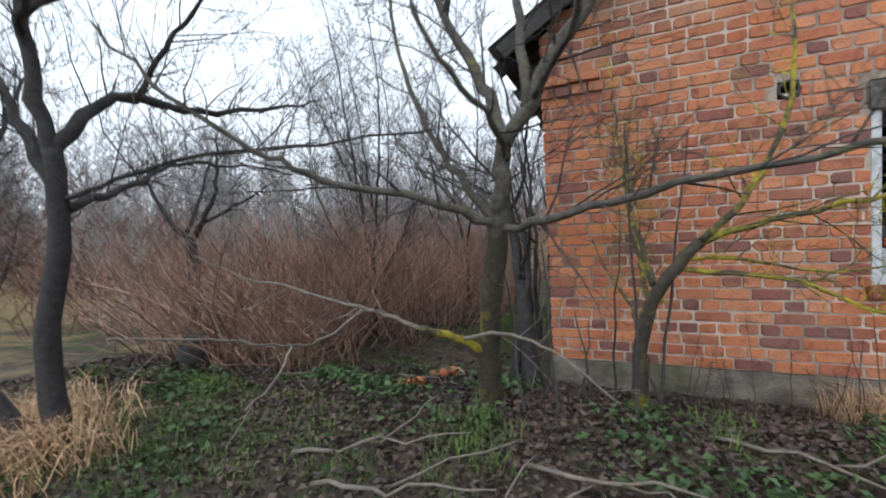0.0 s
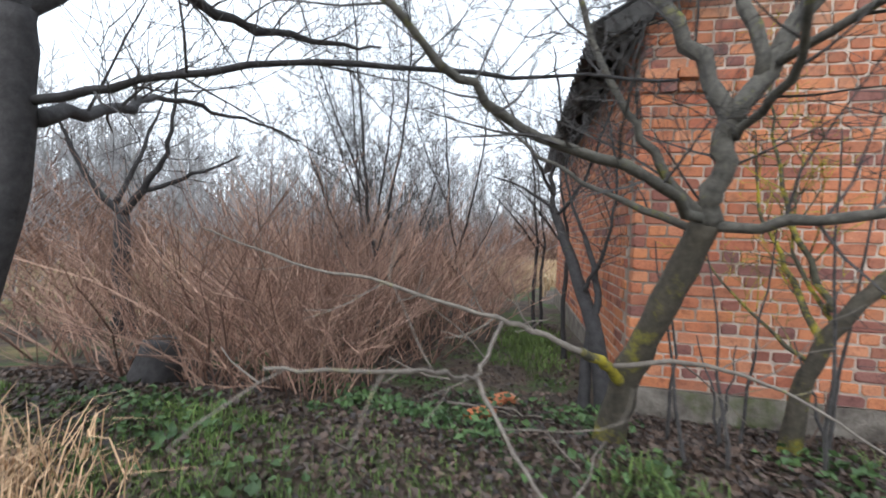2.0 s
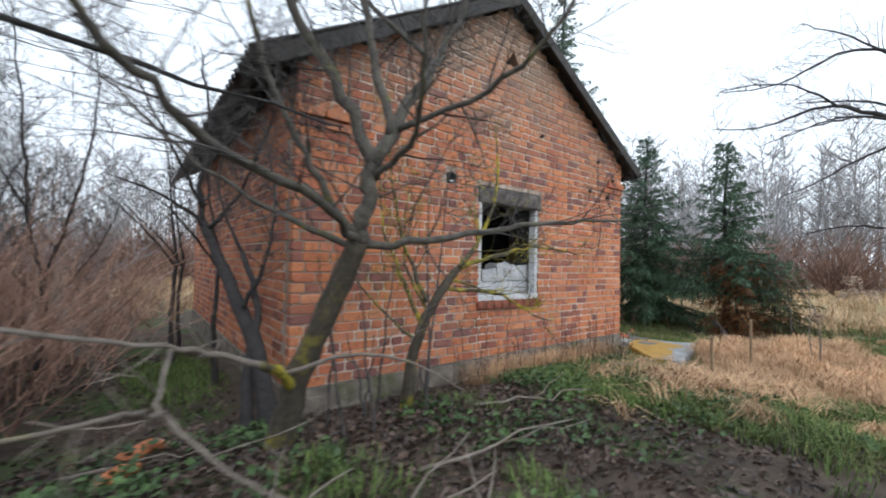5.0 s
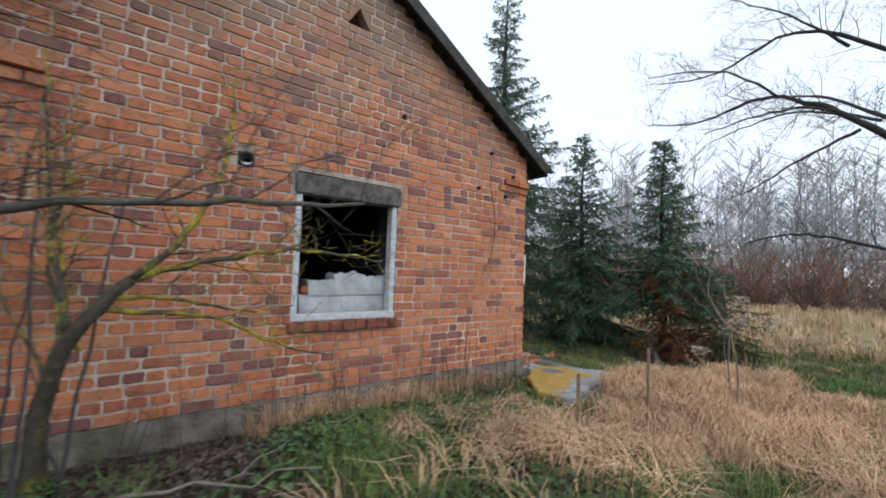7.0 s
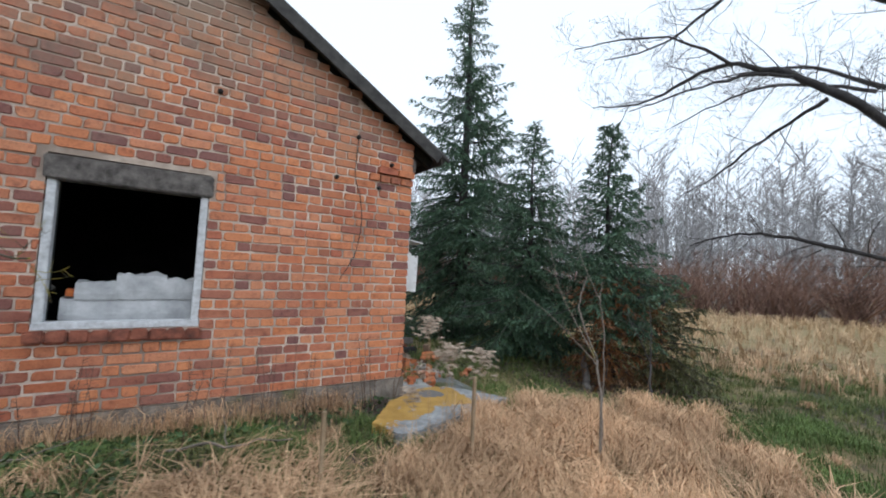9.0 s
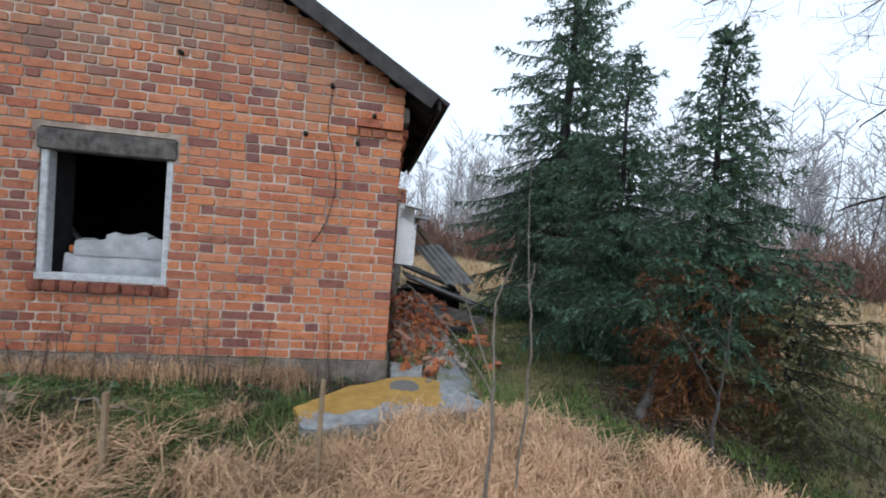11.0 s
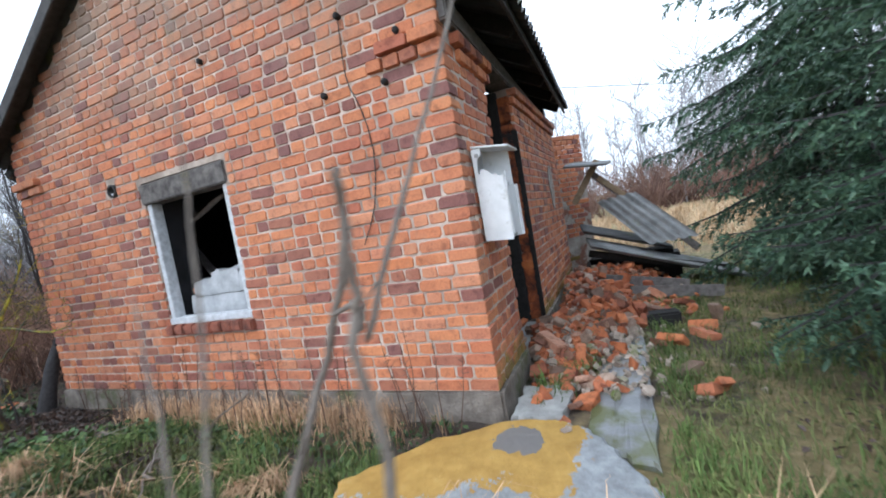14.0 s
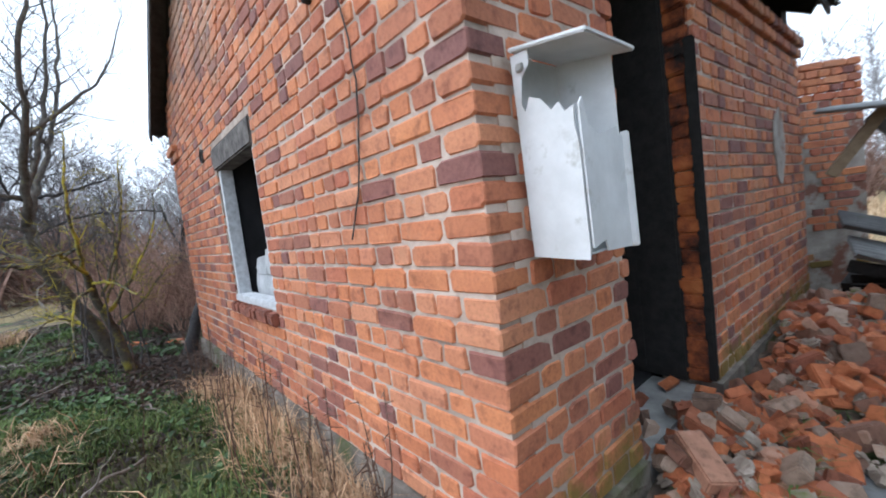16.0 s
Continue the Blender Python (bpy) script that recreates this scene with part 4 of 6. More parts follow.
# its low, moss-covered bough that dips towards the path
bare_tree("low_bough", "low pale bough with yellow moss dipping over the leaf litter",
          [(-5.38, -0.98, 0.62), (-5.52, -1.2, 0.78), (-5.66, -1.4, 0.88)], 0.028, 0.02,
          [([(-5.66, -1.4, 0.88), (-5.85, -1.42, 0.95), (-6.02, -1.46, 1.01), (-6.5, -1.5, 1.13), (-7.0, -1.45, 1.2), (-7.6, -1.35, 1.35)], 0.015, 0.004),
           ([(-6.0, -1.46, 1.0), (-6.05, -1.75, 0.9), (-6.05, -2.0, 0.93), (-6.1, -2.25, 1.02), (-6.2, -2.5, 1.1), (-6.35, -2.6, 1.12)], 0.009, 0.003),
           ([(-6.05, -2.0, 0.93), (-5.95, -2.2, 0.86), (-5.85, -2.45, 0.84)], 0.008, 0.003),
           ([(-5.5, -1.15, 0.75), (-5.2, -1.3, 0.85), (-4.9, -1.42, 0.8), (-4.6, -1.55, 0.62)], 0.014, 0.004)],
          M_BARK_LICHEN, M_PALE_TWIG, 12, (0.2, 0.45, 1), 0.15, M_PALE_TWIG, 0.0022)
# big dark tree on the west edge, two trunks
bare_tree("orchard_tree", "big old tree with wet black bark and arching bare limbs",
          [gz(-7.62, -2.24, -0.05), (-7.66, -2.24, 0.9), (-7.61, -2.15, 1.6), (-7.6, -2.15, 2.05)], 0.066, 0.05,
          [([(-7.6, -2.15, 2.0), (-7.68, -2.18, 2.6), (-7.66, -2.2, 3.3), (-7.75, -2.2, 4.2)], 0.048, 0.02),
           ([(-7.6, -2.15, 2.0), (-7.56, -1.82, 2.42), (-7.51, -1.38, 2.43), (-7.25, -0.95, 2.5), (-6.95, -0.5, 2.65)], 0.045, 0.008),
           ([(-7.57, -2.11, 1.7), (-7.85, -1.6, 1.9), (-8.23, -0.93, 2.18), (-8.1, -0.4, 2.2), (-7.9, 0.1, 2.15)], 0.03, 0.007),
           ([(-7.58, -2.13, 1.75), (-7.2, -2.06, 1.83), (-6.62, -1.92, 1.93), (-6.0, -1.75, 1.93), (-5.4, -1.6, 1.95)], 0.016, 0.005),
           ([(-7.55, -1.7, 2.42), (-7.2, -1.7, 2.7), (-6.8, -1.75, 2.85), (-6.3, -1.8, 3.1)], 0.022, 0.006),
           ([(-7.66, -2.2, 2.7), (-7.3, -2.3, 3.0), (-6.9, -2.45, 3.1), (-6.4, -2.6, 3.2)], 0.026, 0.006),
           ([(-7.66, -2.2, 2.8), (-7.3, -1.7, 3.3), (-6.9, -1.3, 3.7), (-6.4, -1.0, 4.1)], 0.03, 0.007),
           ([(-7.6, -2.15, 1.75), (-7.9, -2.15, 2.2), (-8.25, -2.1, 2.6), (-8.6, -2.0, 3.2)], 0.045, 0.01)],
          M_BARK_DARK, M_TWIG, 13, (0.11, 0.75, 2))
bare_tree("orchard_tree", "second leaning trunk with wet black bark beside the big old tree",
          [gz(-7.72, -2.36, -0.05), (-7.95, -2.45, 0.7), (-8.35, -2.7, 1.5), (-8.65, -2.85, 2.2)], 0.075, 0.05,
          [([(-8.65, -2.85, 2.2), (-8.75, -2.8, 2.9), (-8.7, -2.7, 3.8)], 0.045, 0.012),
           ([(-8.2, -2.6, 1.25), (-8.4, -2.2, 1.9), (-8.7, -1.9, 2.5), (-8.9, -1.6, 3.1)], 0.03, 0.008)],
          M_BARK_DARK, M_TWIG, 14, (0.13, 0.75, 2))
# smaller round-headed tree further off
bare_tree("small_tree", "small bare tree with a forked dark crown behind the thicket edge",
          [gz(-10.35, 0.6, -0.05), (-10.40, 0.60, 0.7), (-10.45, 0.65, 1.45)], 0.1, 0.075,
          [([(-10.45, 0.65, 1.45), (-10.85, 0.55, 1.9), (-11.15, 0.45, 2.6)], 0.05, 0.012),
           ([(-10.45, 0.65, 1.45), (-10.15, 0.70, 1.85), (-9.95, 0.75, 2.3), (-9.85, 0.75, 3.0)], 0.05, 0.012),
           ([(-10.20, 0.70, 1.75), (-9.65, 0.80, 1.95), (-9.15, 0.95, 2.2)], 0.03, 0.008),
           ([(-10.55, 0.65, 1.6), (-10.55, 0.95, 2.2), (-10.45, 1.15, 2.9)], 0.035, 0.01)],
          M_BARK_DARK, M_TWIG, 15, (0.11, 0.7, 2))
# tall dark shrub rising out of the canes
for i, (x, y) in enumerate(((-7.5, 0.95), (-8.1, 2.2), (-6.9, 2.9), (-11.3, -1.6), (-12.6, -3.0), (-13.2, -0.6))):
    bare_tree("hazel_shrub", "tall bare dark shrub rising out of the cane thicket" if i < 3 else "tall bare dark shrub in the old orchard",
              [gz(x, y, -0.05), (x + 0.03, y, 0.6), (x, y + 0.05, 1.1)], 0.035, 0.028,
              [([(x, y + 0.05, 1.05), (x - 0.15, y + 0.1, 1.8), (x - 0.2, y, 2.7), (x - 0.3, y, 3.6), (x - 0.4, y - 0.1, 4.5)], 0.022, 0.004),
               ([(x, y + 0.05, 1.05), (x + 0.2, y - 0.1, 1.7), (x + 0.35, y - 0.2, 2.5), (x + 0.4, y - 0.2, 3.3), (x + 0.3, y - 0.2, 4.1)], 0.02, 0.004),
               ([(x - 0.15, y + 0.1, 1.8), (x - 0.5, y + 0.2, 2.5), (x - 0.8, y + 0.1, 3.3), (x - 1.0, y, 4.0)], 0.015, 0.004),
               ([(x, y, 0.8), (x - 0.4, y - 0.2, 1.5), (x - 0.7, y - 0.3, 2.4)], 0.016, 0.004),
               ([(x, y, 0.7), (x + 0.45, y + 0.1, 1.4), (x + 0.7, y + 0.2, 2.2)], 0.015, 0.004)],
              M_BARK_DARK, M_TWIG, 24 + i, (0.09, 0.75, 2), 0.4)
# black elder at the corner
bare_tree("elder_bush", "wet black elder leaning away from the house corner",
          [gz(-5.26, -0.16, -0.05), (-5.34, 0.05, 0.62), (-5.48, 0.45, 1.15), (-5.63, 0.87, 1.65)], 0.072, 0.04,
          [([(-5.63, 0.87, 1.65), (-5.66, 0.95, 2.0), (-5.6, 1.0, 2.6), (-5.7, 1.0, 3.3)], 0.03, 0.006),
           ([(-5.6, 0.8, 1.6), (-5.9, 0.85, 1.85), (-6.3, 0.9, 2.0)], 0.02, 0.005),
           ([(-5.42, 0.2, 0.95), (-5.3, 0.1, 1.3), (-5.25, 0.05, 1.8), (-5.35, 0.1, 2.5)], 0.02, 0.005),
           ([(-5.6, 0.8, 1.6), (-5.4, 0.6, 1.9), (-5.3, 0.3, 2.3), (-5.2, 0.0, 2.8)], 0.02, 0.005),
           ([(-5.64, 0.9, 1.8), (-5.9, 0.5, 2.2), (-6.2, 0.2, 2.7)], 0.018, 0.005)],
          M_BARK_DARK, M_TWIG, 16, (0.09, 0.55, 2))
bare_tree("elder_bush", "thin black elder trunk standing at the corner",
          [gz(-5.42, -0.12, -0.05), (-5.4, 0.03, 0.5), (-5.32, 0.15, 0.95), (-5.4, 0.4, 1.4)], 0.045, 0.02,
          [([(-5.4, 0.4, 1.4), (-5.55, 0.6, 1.9), (-5.5, 0.7, 2.6)], 0.018, 0.004)],
          M_BARK_DARK, M_TWIG, 17, (0.1, 0.55, 2))
for i, (x, y, h) in enumerate(((-5.42, 1.25, 1.9), (-5.7, 2.35, 2.2), (-5.55, 3.4, 2.0))):
    bare_tree("elder_bush", "slender dark stem growing against the side wall",
              [gz(x, y, -0.05), (x - 0.04, y, 0.7), (x, y + 0.05, 1.3)], 0.028, 0.02,
              [([(x, y + 0.05, 1.3), (x - 0.1, y + 0.1, h), (x - 0.2, y, h + 0.8)], 0.018, 0.005),
               ([(x, y, 1.2), (x - 0.3, y - 0.2, 1.6), (x - 0.7, y - 0.3, 2.0)], 0.014, 0.004)],
              M_BARK_DARK, M_TWIG, 30 + i, (0.1, 0.55, 2))
# lichen-yellow sapling clump in front of the gable
bare_tree("lichen_sapling", "small leaning shrub crusted with yellow lichen beside the brick gable",
          [gz(-4.47, -0.75, -0.05), (-4.47, -0.84, 0.7), (-4.37, -0.93, 1.05), (-4.17, -0.96, 1.3)], 0.046, 0.03,
          [([(-4.17, -0.96, 1.3), (-3.95, -0.98, 1.55), (-3.80, -0.98, 2.0), (-3.75, -0.93, 2.5)], 0.022, 0.005),
           ([(-4.17, -0.96, 1.3), (-3.80, -1.03, 1.42), (-3.35, -1.08, 1.5), (-2.85, -1.13, 1.45)], 0.02, 0.005),
           ([(-4.30, -0.93, 1.15), (-3.85, -1.03, 1.12), (-3.50, -1.08, 0.95), (-3.15, -1.08, 0.85)], 0.016, 0.004),
           ([(-4.25, -0.94, 1.2), (-4.00, -0.78, 1.2), (-3.60, -0.68, 1.1), (-3.25, -0.63, 1.12)], 0.014, 0.004),
           ([(-4.35, -0.88, 0.95), (-4.50, -0.73, 1.35), (-4.45, -0.68, 1.9)], 0.014, 0.004),
           ([(-4.42, -0.85, 0.9), (-4.45, -0.6, 1.25), (-4.5, -0.4, 1.6), (-4.5, -0.3, 2.1)], 0.02, 0.004),
           ([(-4.4, -0.88, 1.05), (-4.5, -0.7, 1.5), (-4.55, -0.6, 2.0), (-4.6, -0.55, 2.5)], 0.018, 0.004),
           ([(-4.42, -0.8, 0.75), (-4.6, -0.5, 1.0), (-4.75, -0.25, 1.3)], 0.014, 0.004)],
          M_BARK_MOSS, M_BARK_LICHEN, 18, (0.1, 0.45, 2), 0.2, M_BARK_LICHEN, 0.002)
# thin upright suckers round the trees
r_ = random.Random(21)
for i in range(9):
    x, y = -4.85 + r_.uniform(-0.35, 0.5), -0.85 + r_.uniform(-0.3, 0.35)
    mb = MB()
    h = r_.uniform(0.6, 1.7)
    a = Vector(gz(x, y, -0.03))
    mb.tube(wobble(a, a + Vector((r_.uniform(-.2, .2), r_.uniform(-.2, .2), h)), 7, 0.02, r_), [0.011 * (1 - 0.1 * j) for j in range(8)], 5)
    s_ = tagged(part("sucker", mb, M_TWIG), label="thin brown upright sucker shoot in the leaf litter", category="shoot", group="suckers by the gable")
# tree over the path to the east
bare_tree("ash_tree", "bare tree with drooping dark limbs at the edge of the meadow",
          [gz(4.4, -4.1, -0.05), (4.36, -4.1, 1.2), (4.3, -4.05, 2.2), (4.32, -4.05, 3.6), (4.4, -4.1, 5.6)], 0.13, 0.07,
          [([(4.31, -4.05, 2.3), (3.5, -3.6, 2.75), (3.1, -3.0, 3.4), (3.0, -2.5, 3.82), (3.0, -1.9, 4.12), (3.0, -1.13, 3.98), (2.9, -0.3, 4.1)], 0.062, 0.007),
           ([(3.02, -2.7, 3.7), (2.7, -2.3, 3.75), (2.3, -1.8, 3.6), (1.9, -1.5, 3.4)], 0.024, 0.005),
           ([(3.0, -2.1, 4.05), (2.6, -1.7, 4.4), (2.2, -1.2, 4.5), (1.8, -0.8, 4.4)], 0.02, 0.005),
           ([(4.31, -4.05, 3.3), (3.4, -3.4, 4.2), (3.0, -2.3, 4.93), (3.0, -1.34, 4.7), (3.0, -0.4, 4.85)], 0.04, 0.006),
           ([(3.2, -2.8, 4.6), (2.6, -2.3, 5.0), (2.0, -1.8, 5.2)], 0.022, 0.005),
           ([(4.31, -4.05, 3.9), (3.2, -3.3, 5.1), (2.2, -2.6, 5.7)], 0.035, 0.006),
           ([(4.32, -4.06, 1.75), (3.4, -3.3, 1.8), (3.0, -2.61, 2.02), (2.9, -2.1, 2.05), (2.9, -1.7, 1.95)], 0.03, 0.005),
           ([(3.05, -2.9, 3.4), (3.3, -2.3, 3.2), (3.5, -1.7, 2.9), (3.7, -1.2, 2.75)], 0.022, 0.005),
           ([(4.31, -4.05, 3.0), (4.6, -3.1, 3.9), (4.8, -2.2, 4.6), (5.0, -1.2, 4.9)], 0.045, 0.008),
           ([(4.6, -3.0, 3.9), (4.3, -2.2, 4.2), (4.1, -1.5, 4.1), (4.0, -0.9, 3.9)], 0.025, 0.006)],
          M_BARK_DARK, M_TWIG, 19, (0.12, 0.75, 2), 0.05)
# sapling right beside the path, two stems
bare_tree("path_sapling", "thin bare forked sapling with snapped tops beside the path",
          [gz(0.38, -2.27, -0.05), (0.39, -2.27, 0.5), (0.4, -2.22, 0.9)], 0.011, 0.008,
          [([(0.4, -2.22, 0.9), (0.415, -2.11, 1.08), (0.44, -2.02, 1.25), (0.5, -2.0, 1.4), (0.525, -2.02, 1.5)], 0.0058, 0.0048),
           ([(0.4, -2.22, 0.88), (0.33, -2.12, 1.1), (0.24, -2.0, 1.38), (0.2, -1.95, 1.62), (0.17, -1.9, 1.85)], 0.0045, 0.0015),
           ([(0.4, -2.23, 0.85), (0.3, -2.14, 1.0), (0.12, -2.02, 1.2), (-0.1, -1.9, 1.38)], 0.005, 0.0015)],
          M_PALE_TWIG, M_PALE_TWIG, 20, (0.5, 0.12, 0), 0.3)
bare_tree("path_sapling", "thin snapped sapling stem with a pale split top",
          [gz(0.56, -2.16, -0.05), (0.585, -2.15, 0.6), (0.594, -2.14, 1.1), (0.575, -2.1, 1.36)], 0.0065, 0.0045,
          [([(0.575, -2.1, 1.34), (0.585, -2.11, 1.4), (0.593, -2.115, 1.47)], 0.0055, 0.003),
           ([(0.58, -2.1, 1.33), (0.6, -2.0, 1.48), (0.64, -1.85, 1.72), (0.66, -1.78, 1.95), (0.655, -1.75, 2.15)], 0.0035, 0.0015),
           ([(0.578, -2.1, 1.35), (0.555, -2.08, 1.36), (0.53, -2.08, 1.35)], 0.004, 0.002)],
          M_PALE_TWIG, M_PALE_TWIG, 22, (0.5, 0.1, 0), 0.3)
# wooden stakes in the grass
for x, y, h in ((-0.40, -1.80, 0.78), (-1.45, -1.75, 0.6)):
    z = ground_z(x, y)
    tagged(part("wooden_stake", bevelled(x - 0.012, y - 0.012, z - 0.1, x + 0.012, y + 0.012, z + h - 0.1, 0.003, 0.002), M_PINE), label="pale wooden stake driven into the grass", category="stake", group="garden stakes")


# ---- spruces ----
def needle_material(name, lo, hi):
    m, n, l, b = mat_nodes(name, 0.6)
    g = n.new("ShaderNodeNewGeometry")
    col = n_ramp(n, l, g.outputs["Random Per Island"], [(0.0, lo), (1.0, hi)]).outputs[0]
    p = n_noise(n, l, 2.5, 4, 0.6)
    f = n_ramp(n, l, p.outputs["Fac"], [(0.35, (0.6, 0.6, 0.6)), (0.7, (1.25, 1.25, 1.2))])
    l.new(n_mix(n, l, 1.0, col, f.outputs[0], "MULTIPLY"), b.inputs["Base Color"])
    return m


M_NEEDLE = needle_material("spruce_needles", (0.035, 0.085, 0.055), (0.115, 0.2, 0.115))
M_NEEDLE_DEAD = needle_material("dead_needles", (0.12, 0.045, 0.015), (0.26, 0.11, 0.035))
M_NEEDLE_OLIVE = needle_material("olive_needles", (0.07, 0.075, 0.03), (0.15, 0.14, 0.06))


def spray(mb, wood, p, v, ln, r_, size, droop):
    """One branch: an axis that droops and lifts at the tip, side twigs hanging from it, needles all round them."""
    k = 6
    pts, d = [p], v.copy()
    for j in range(k):
        d = (d + Vector((r_.uniform(-0.09, 0.09), r_.uniform(-0.09, 0.09), droop * (0.16 if j < k - 2 else -0.2)))).normalized()
        pts.append(pts[-1] + d * ln / k)
    wood.tube(pts, [0.012 * ln * (1 - 0.14 * j) + 0.002 for j in range(k + 1)], 3, False)
    side = d.cross(Vector((0, 0, 1))).normalized()
    tw = max(5, int(ln / 0.045))
    for t in range(tw + 2):
        s = min(1.0, 0.1 + 0.9 * (t + r_.random()) / tw)
        i = min(k - 1, int(s * k))
        q = pts[i].lerp(pts[i + 1], s * k - i)
        ax = (pts[i + 1] - pts[i]).normalized()
        sgn = 1 if t % 2 else -1
        w = (ax * r_.uniform(0.4, 1.0) + side * sgn * r_.uniform(0.3, 0.95) + Vector((0, 0, r_.uniform(-1.0, 0.15)))).normalized()
        tl = (0.09 + 0.27 * ln * (1.05 - s)) * r_.uniform(0.5, 1.25)
        up = w.cross(side)
        up = up.normalized() if up.length > 1e-4 else w.orthogonal().normalized()
        lat = w.cross(up).normalized()
        m = max(6, int(tl / (size * 0.21)))
        for a in range(m):
            f = (a + 0.5) / m
            c = q + w * tl * f + Vector((0, 0, -0.3 * tl * f * f))
            ang = r_.uniform(0, 2 * math.pi)
            o = (lat * math.cos(ang) + up * math.sin(ang) + w * r_.uniform(0.4, 1.1)).normalized()
            b_ = (o.cross(w)).normalized() * size * 0.2
            mb.tri(c - b_, c + b_, c + o * size * r_.uniform(0.75, 1.2))


def spruce(name, label, x, y, h, r, seed, sparse=0.0, size=0.032, low=0.15, mat=None, full=0.8):
    r_ = random.Random(seed)
    z = ground_z(x, y)
    tree = empty(name, x, y, z)
    tagged(tree, label=label, category="spruce")
    mb = MB()
    pts = [(0.04 * math.sin(i * 1.3), 0.04 * math.cos(i), -0.1 + (h + 0.1) * i / 10) for i in range(11)]
    mb.tube(pts, [0.016 * h * (1 - i / 10.6) + 0.004 for i in range(11)], 8)
    part("trunk", mb, M_BARK_DARK, tree, smooth=True)
    nd, wood = MB(), MB()
    count = int((h - low) * (58 if h < 6 else 34))
    for i in range(count):
        q = (i + r_.random()) / count
        zz = low + (h * 0.99 - low) * q ** 1.12
        s = zz / h
        if r_.random() < sparse * smooth01(0.3, 0.7, s):
            continue
        a = i * 2.39996 + r_.gauss(0, 0.5)
        lobe = 1 + 0.22 * noise.noise(Vector((math.cos(a) * 1.3 + seed, math.sin(a) * 1.3, zz * 0.9)))
        ln = (r * min(1.0, 1.3 * (1 - s) ** full) * smooth01(-0.25, 0.22, s) * r_.uniform(0.5, 1.08) + 0.1) * lobe
        el = -0.22 + 0.85 * s + r_.gauss(0, 0.16)
        v = Vector((math.cos(a) * math.cos(el), math.sin(a) * math.cos(el), math.sin(el)))
        spray(nd, wood, Vector((0, 0, zz)), v, ln, r_, size, -0.6 * (1 - s) - 0.12)
    part("branch_wood", wood, M_BARK_DARK, tree, kind="stuff")
    part("needle_crown", nd, mat or M_NEEDLE, tree, kind="stuff")
    return tree


spruce("spruce_tree", "tall dark green spruce with a thin ragged top beside the house", 3.35, 3.55, 9.4, 2.1, 41, 0.3, 0.06, 0.2, None, 1.0)
spruce("spruce_tree", "dense middle-sized dark green spruce beside the ruin", 3.05, 1.05, 4.15, 1.5, 42, 0.12, 0.05, 0.3, None, 1.1)
spruce("spruce_tree", "smaller dark green spruce at the edge of the meadow", 3.05, -0.5, 3.75, 1.45, 43, 0.15, 0.05, 0.9, None, 1.25)
spruce("dead_spruce", "rust-brown dead young spruce below the green spruces", 2.75, -0.75, 1.35, 0.6, 44, 0.0, 0.036, 0.1, M_NEEDLE_DEAD, 0.35)
spruce("young_spruce", "low olive-green spruce branches in the grass", 3.25, -1.2, 1.3, 0.7, 45, 0.0, 0.04, 0.25, M_NEEDLE_OLIVE, 0.6)
mb = MB()
mb.tube(curve_through([gz(2.2, -0.85, -0.02), gz(2.4, -0.66, 0.1), gz(2.62, -0.45, 0.26), gz(2.72, -0.36, 0.36)], 3, 0.012), [0.06, 0.055, 0.05, 0.05, 0.046, 0.044, 0.04, 0.036, 0.03, 0.02], 8)
tagged(part("dead_log", mb, M_LINTEL, smooth=True), label="grey dead log leaning below the spruces", category="log")
bare_tree("alder_bush", "thin bare shrub in front of the spruces",
          [gz(2.1, -1.7, -0.05), (2.12, -1.68, 0.3), (2.18, -1.64, 0.6)], 0.016, 0.011,
          [([(2.18, -1.64, 0.6), (2.0, -1.6, 0.9), (1.85, -1.55, 1.15)], 0.008, 0.003), ([(2.18, -1.64, 0.6), (2.25, -1.6, 0.95), (2.3, -1.55, 1.25)], 0.008, 0.003)],
          M_TWIG, M_TWIG, 46, (0.15, 0.4, 1))


# ---- thickets, grass and litter ----
def tint_material(name, lo, hi, rough=0.85):
    m, n, l, b = mat_nodes(name, rough)
    g = n.new("ShaderNodeNewGeometry")
    col = n_ramp(n, l, g.outputs["Random Per Island"], [(0.0, lo), (1.0, hi)]).outputs[0]
    p = n_noise(n, l, 1.3, 4, 0.6)
    f = n_ramp(n, l, p.outputs["Fac"], [(0.35, (0.65, 0.65, 0.65)), (0.7, (1.2, 1.2, 1.2))])
    l.new(n_mix(n, l, 1.0, col, f.outputs[0], "MULTIPLY"), b.inputs["Base Color"])
    return m


M_CANE = tint_material("red_brown_canes", (0.13, 0.068, 0.052), (0.6, 0.38, 0.28))
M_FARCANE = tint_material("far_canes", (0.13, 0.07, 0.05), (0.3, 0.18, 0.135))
# brush at the far woods, with haze painted into its greyish colour
M_HAZE_BRUSH = tint_material("haze_paled_brush", (0.2, 0.16, 0.145), (0.38, 0.32, 0.3))
M_STRAW = tint_material("dry_straw", (0.36, 0.215, 0.115), (0.82, 0.55, 0.33))
M_MEADOW = tint_material("bleached_meadow_grass", (0.42, 0.28, 0.155), (0.68, 0.5, 0.31))
M_GRASS = tint_material("winter_grass", (0.065, 0.105, 0.026), (0.16, 0.235, 0.06))
M_OLIVE = tint_material("olive_grass", (0.085, 0.105, 0.03), (0.23, 0.25, 0.085))
M_WEED = tint_material("weed_leaves", (0.03, 0.065, 0.02), (0.085, 0.15, 0.045), 0.6)
M_LITTER = tint_material("dead_leaves", (0.025, 0.018, 0.017), (0.13, 0.085, 0.062), 0.55)
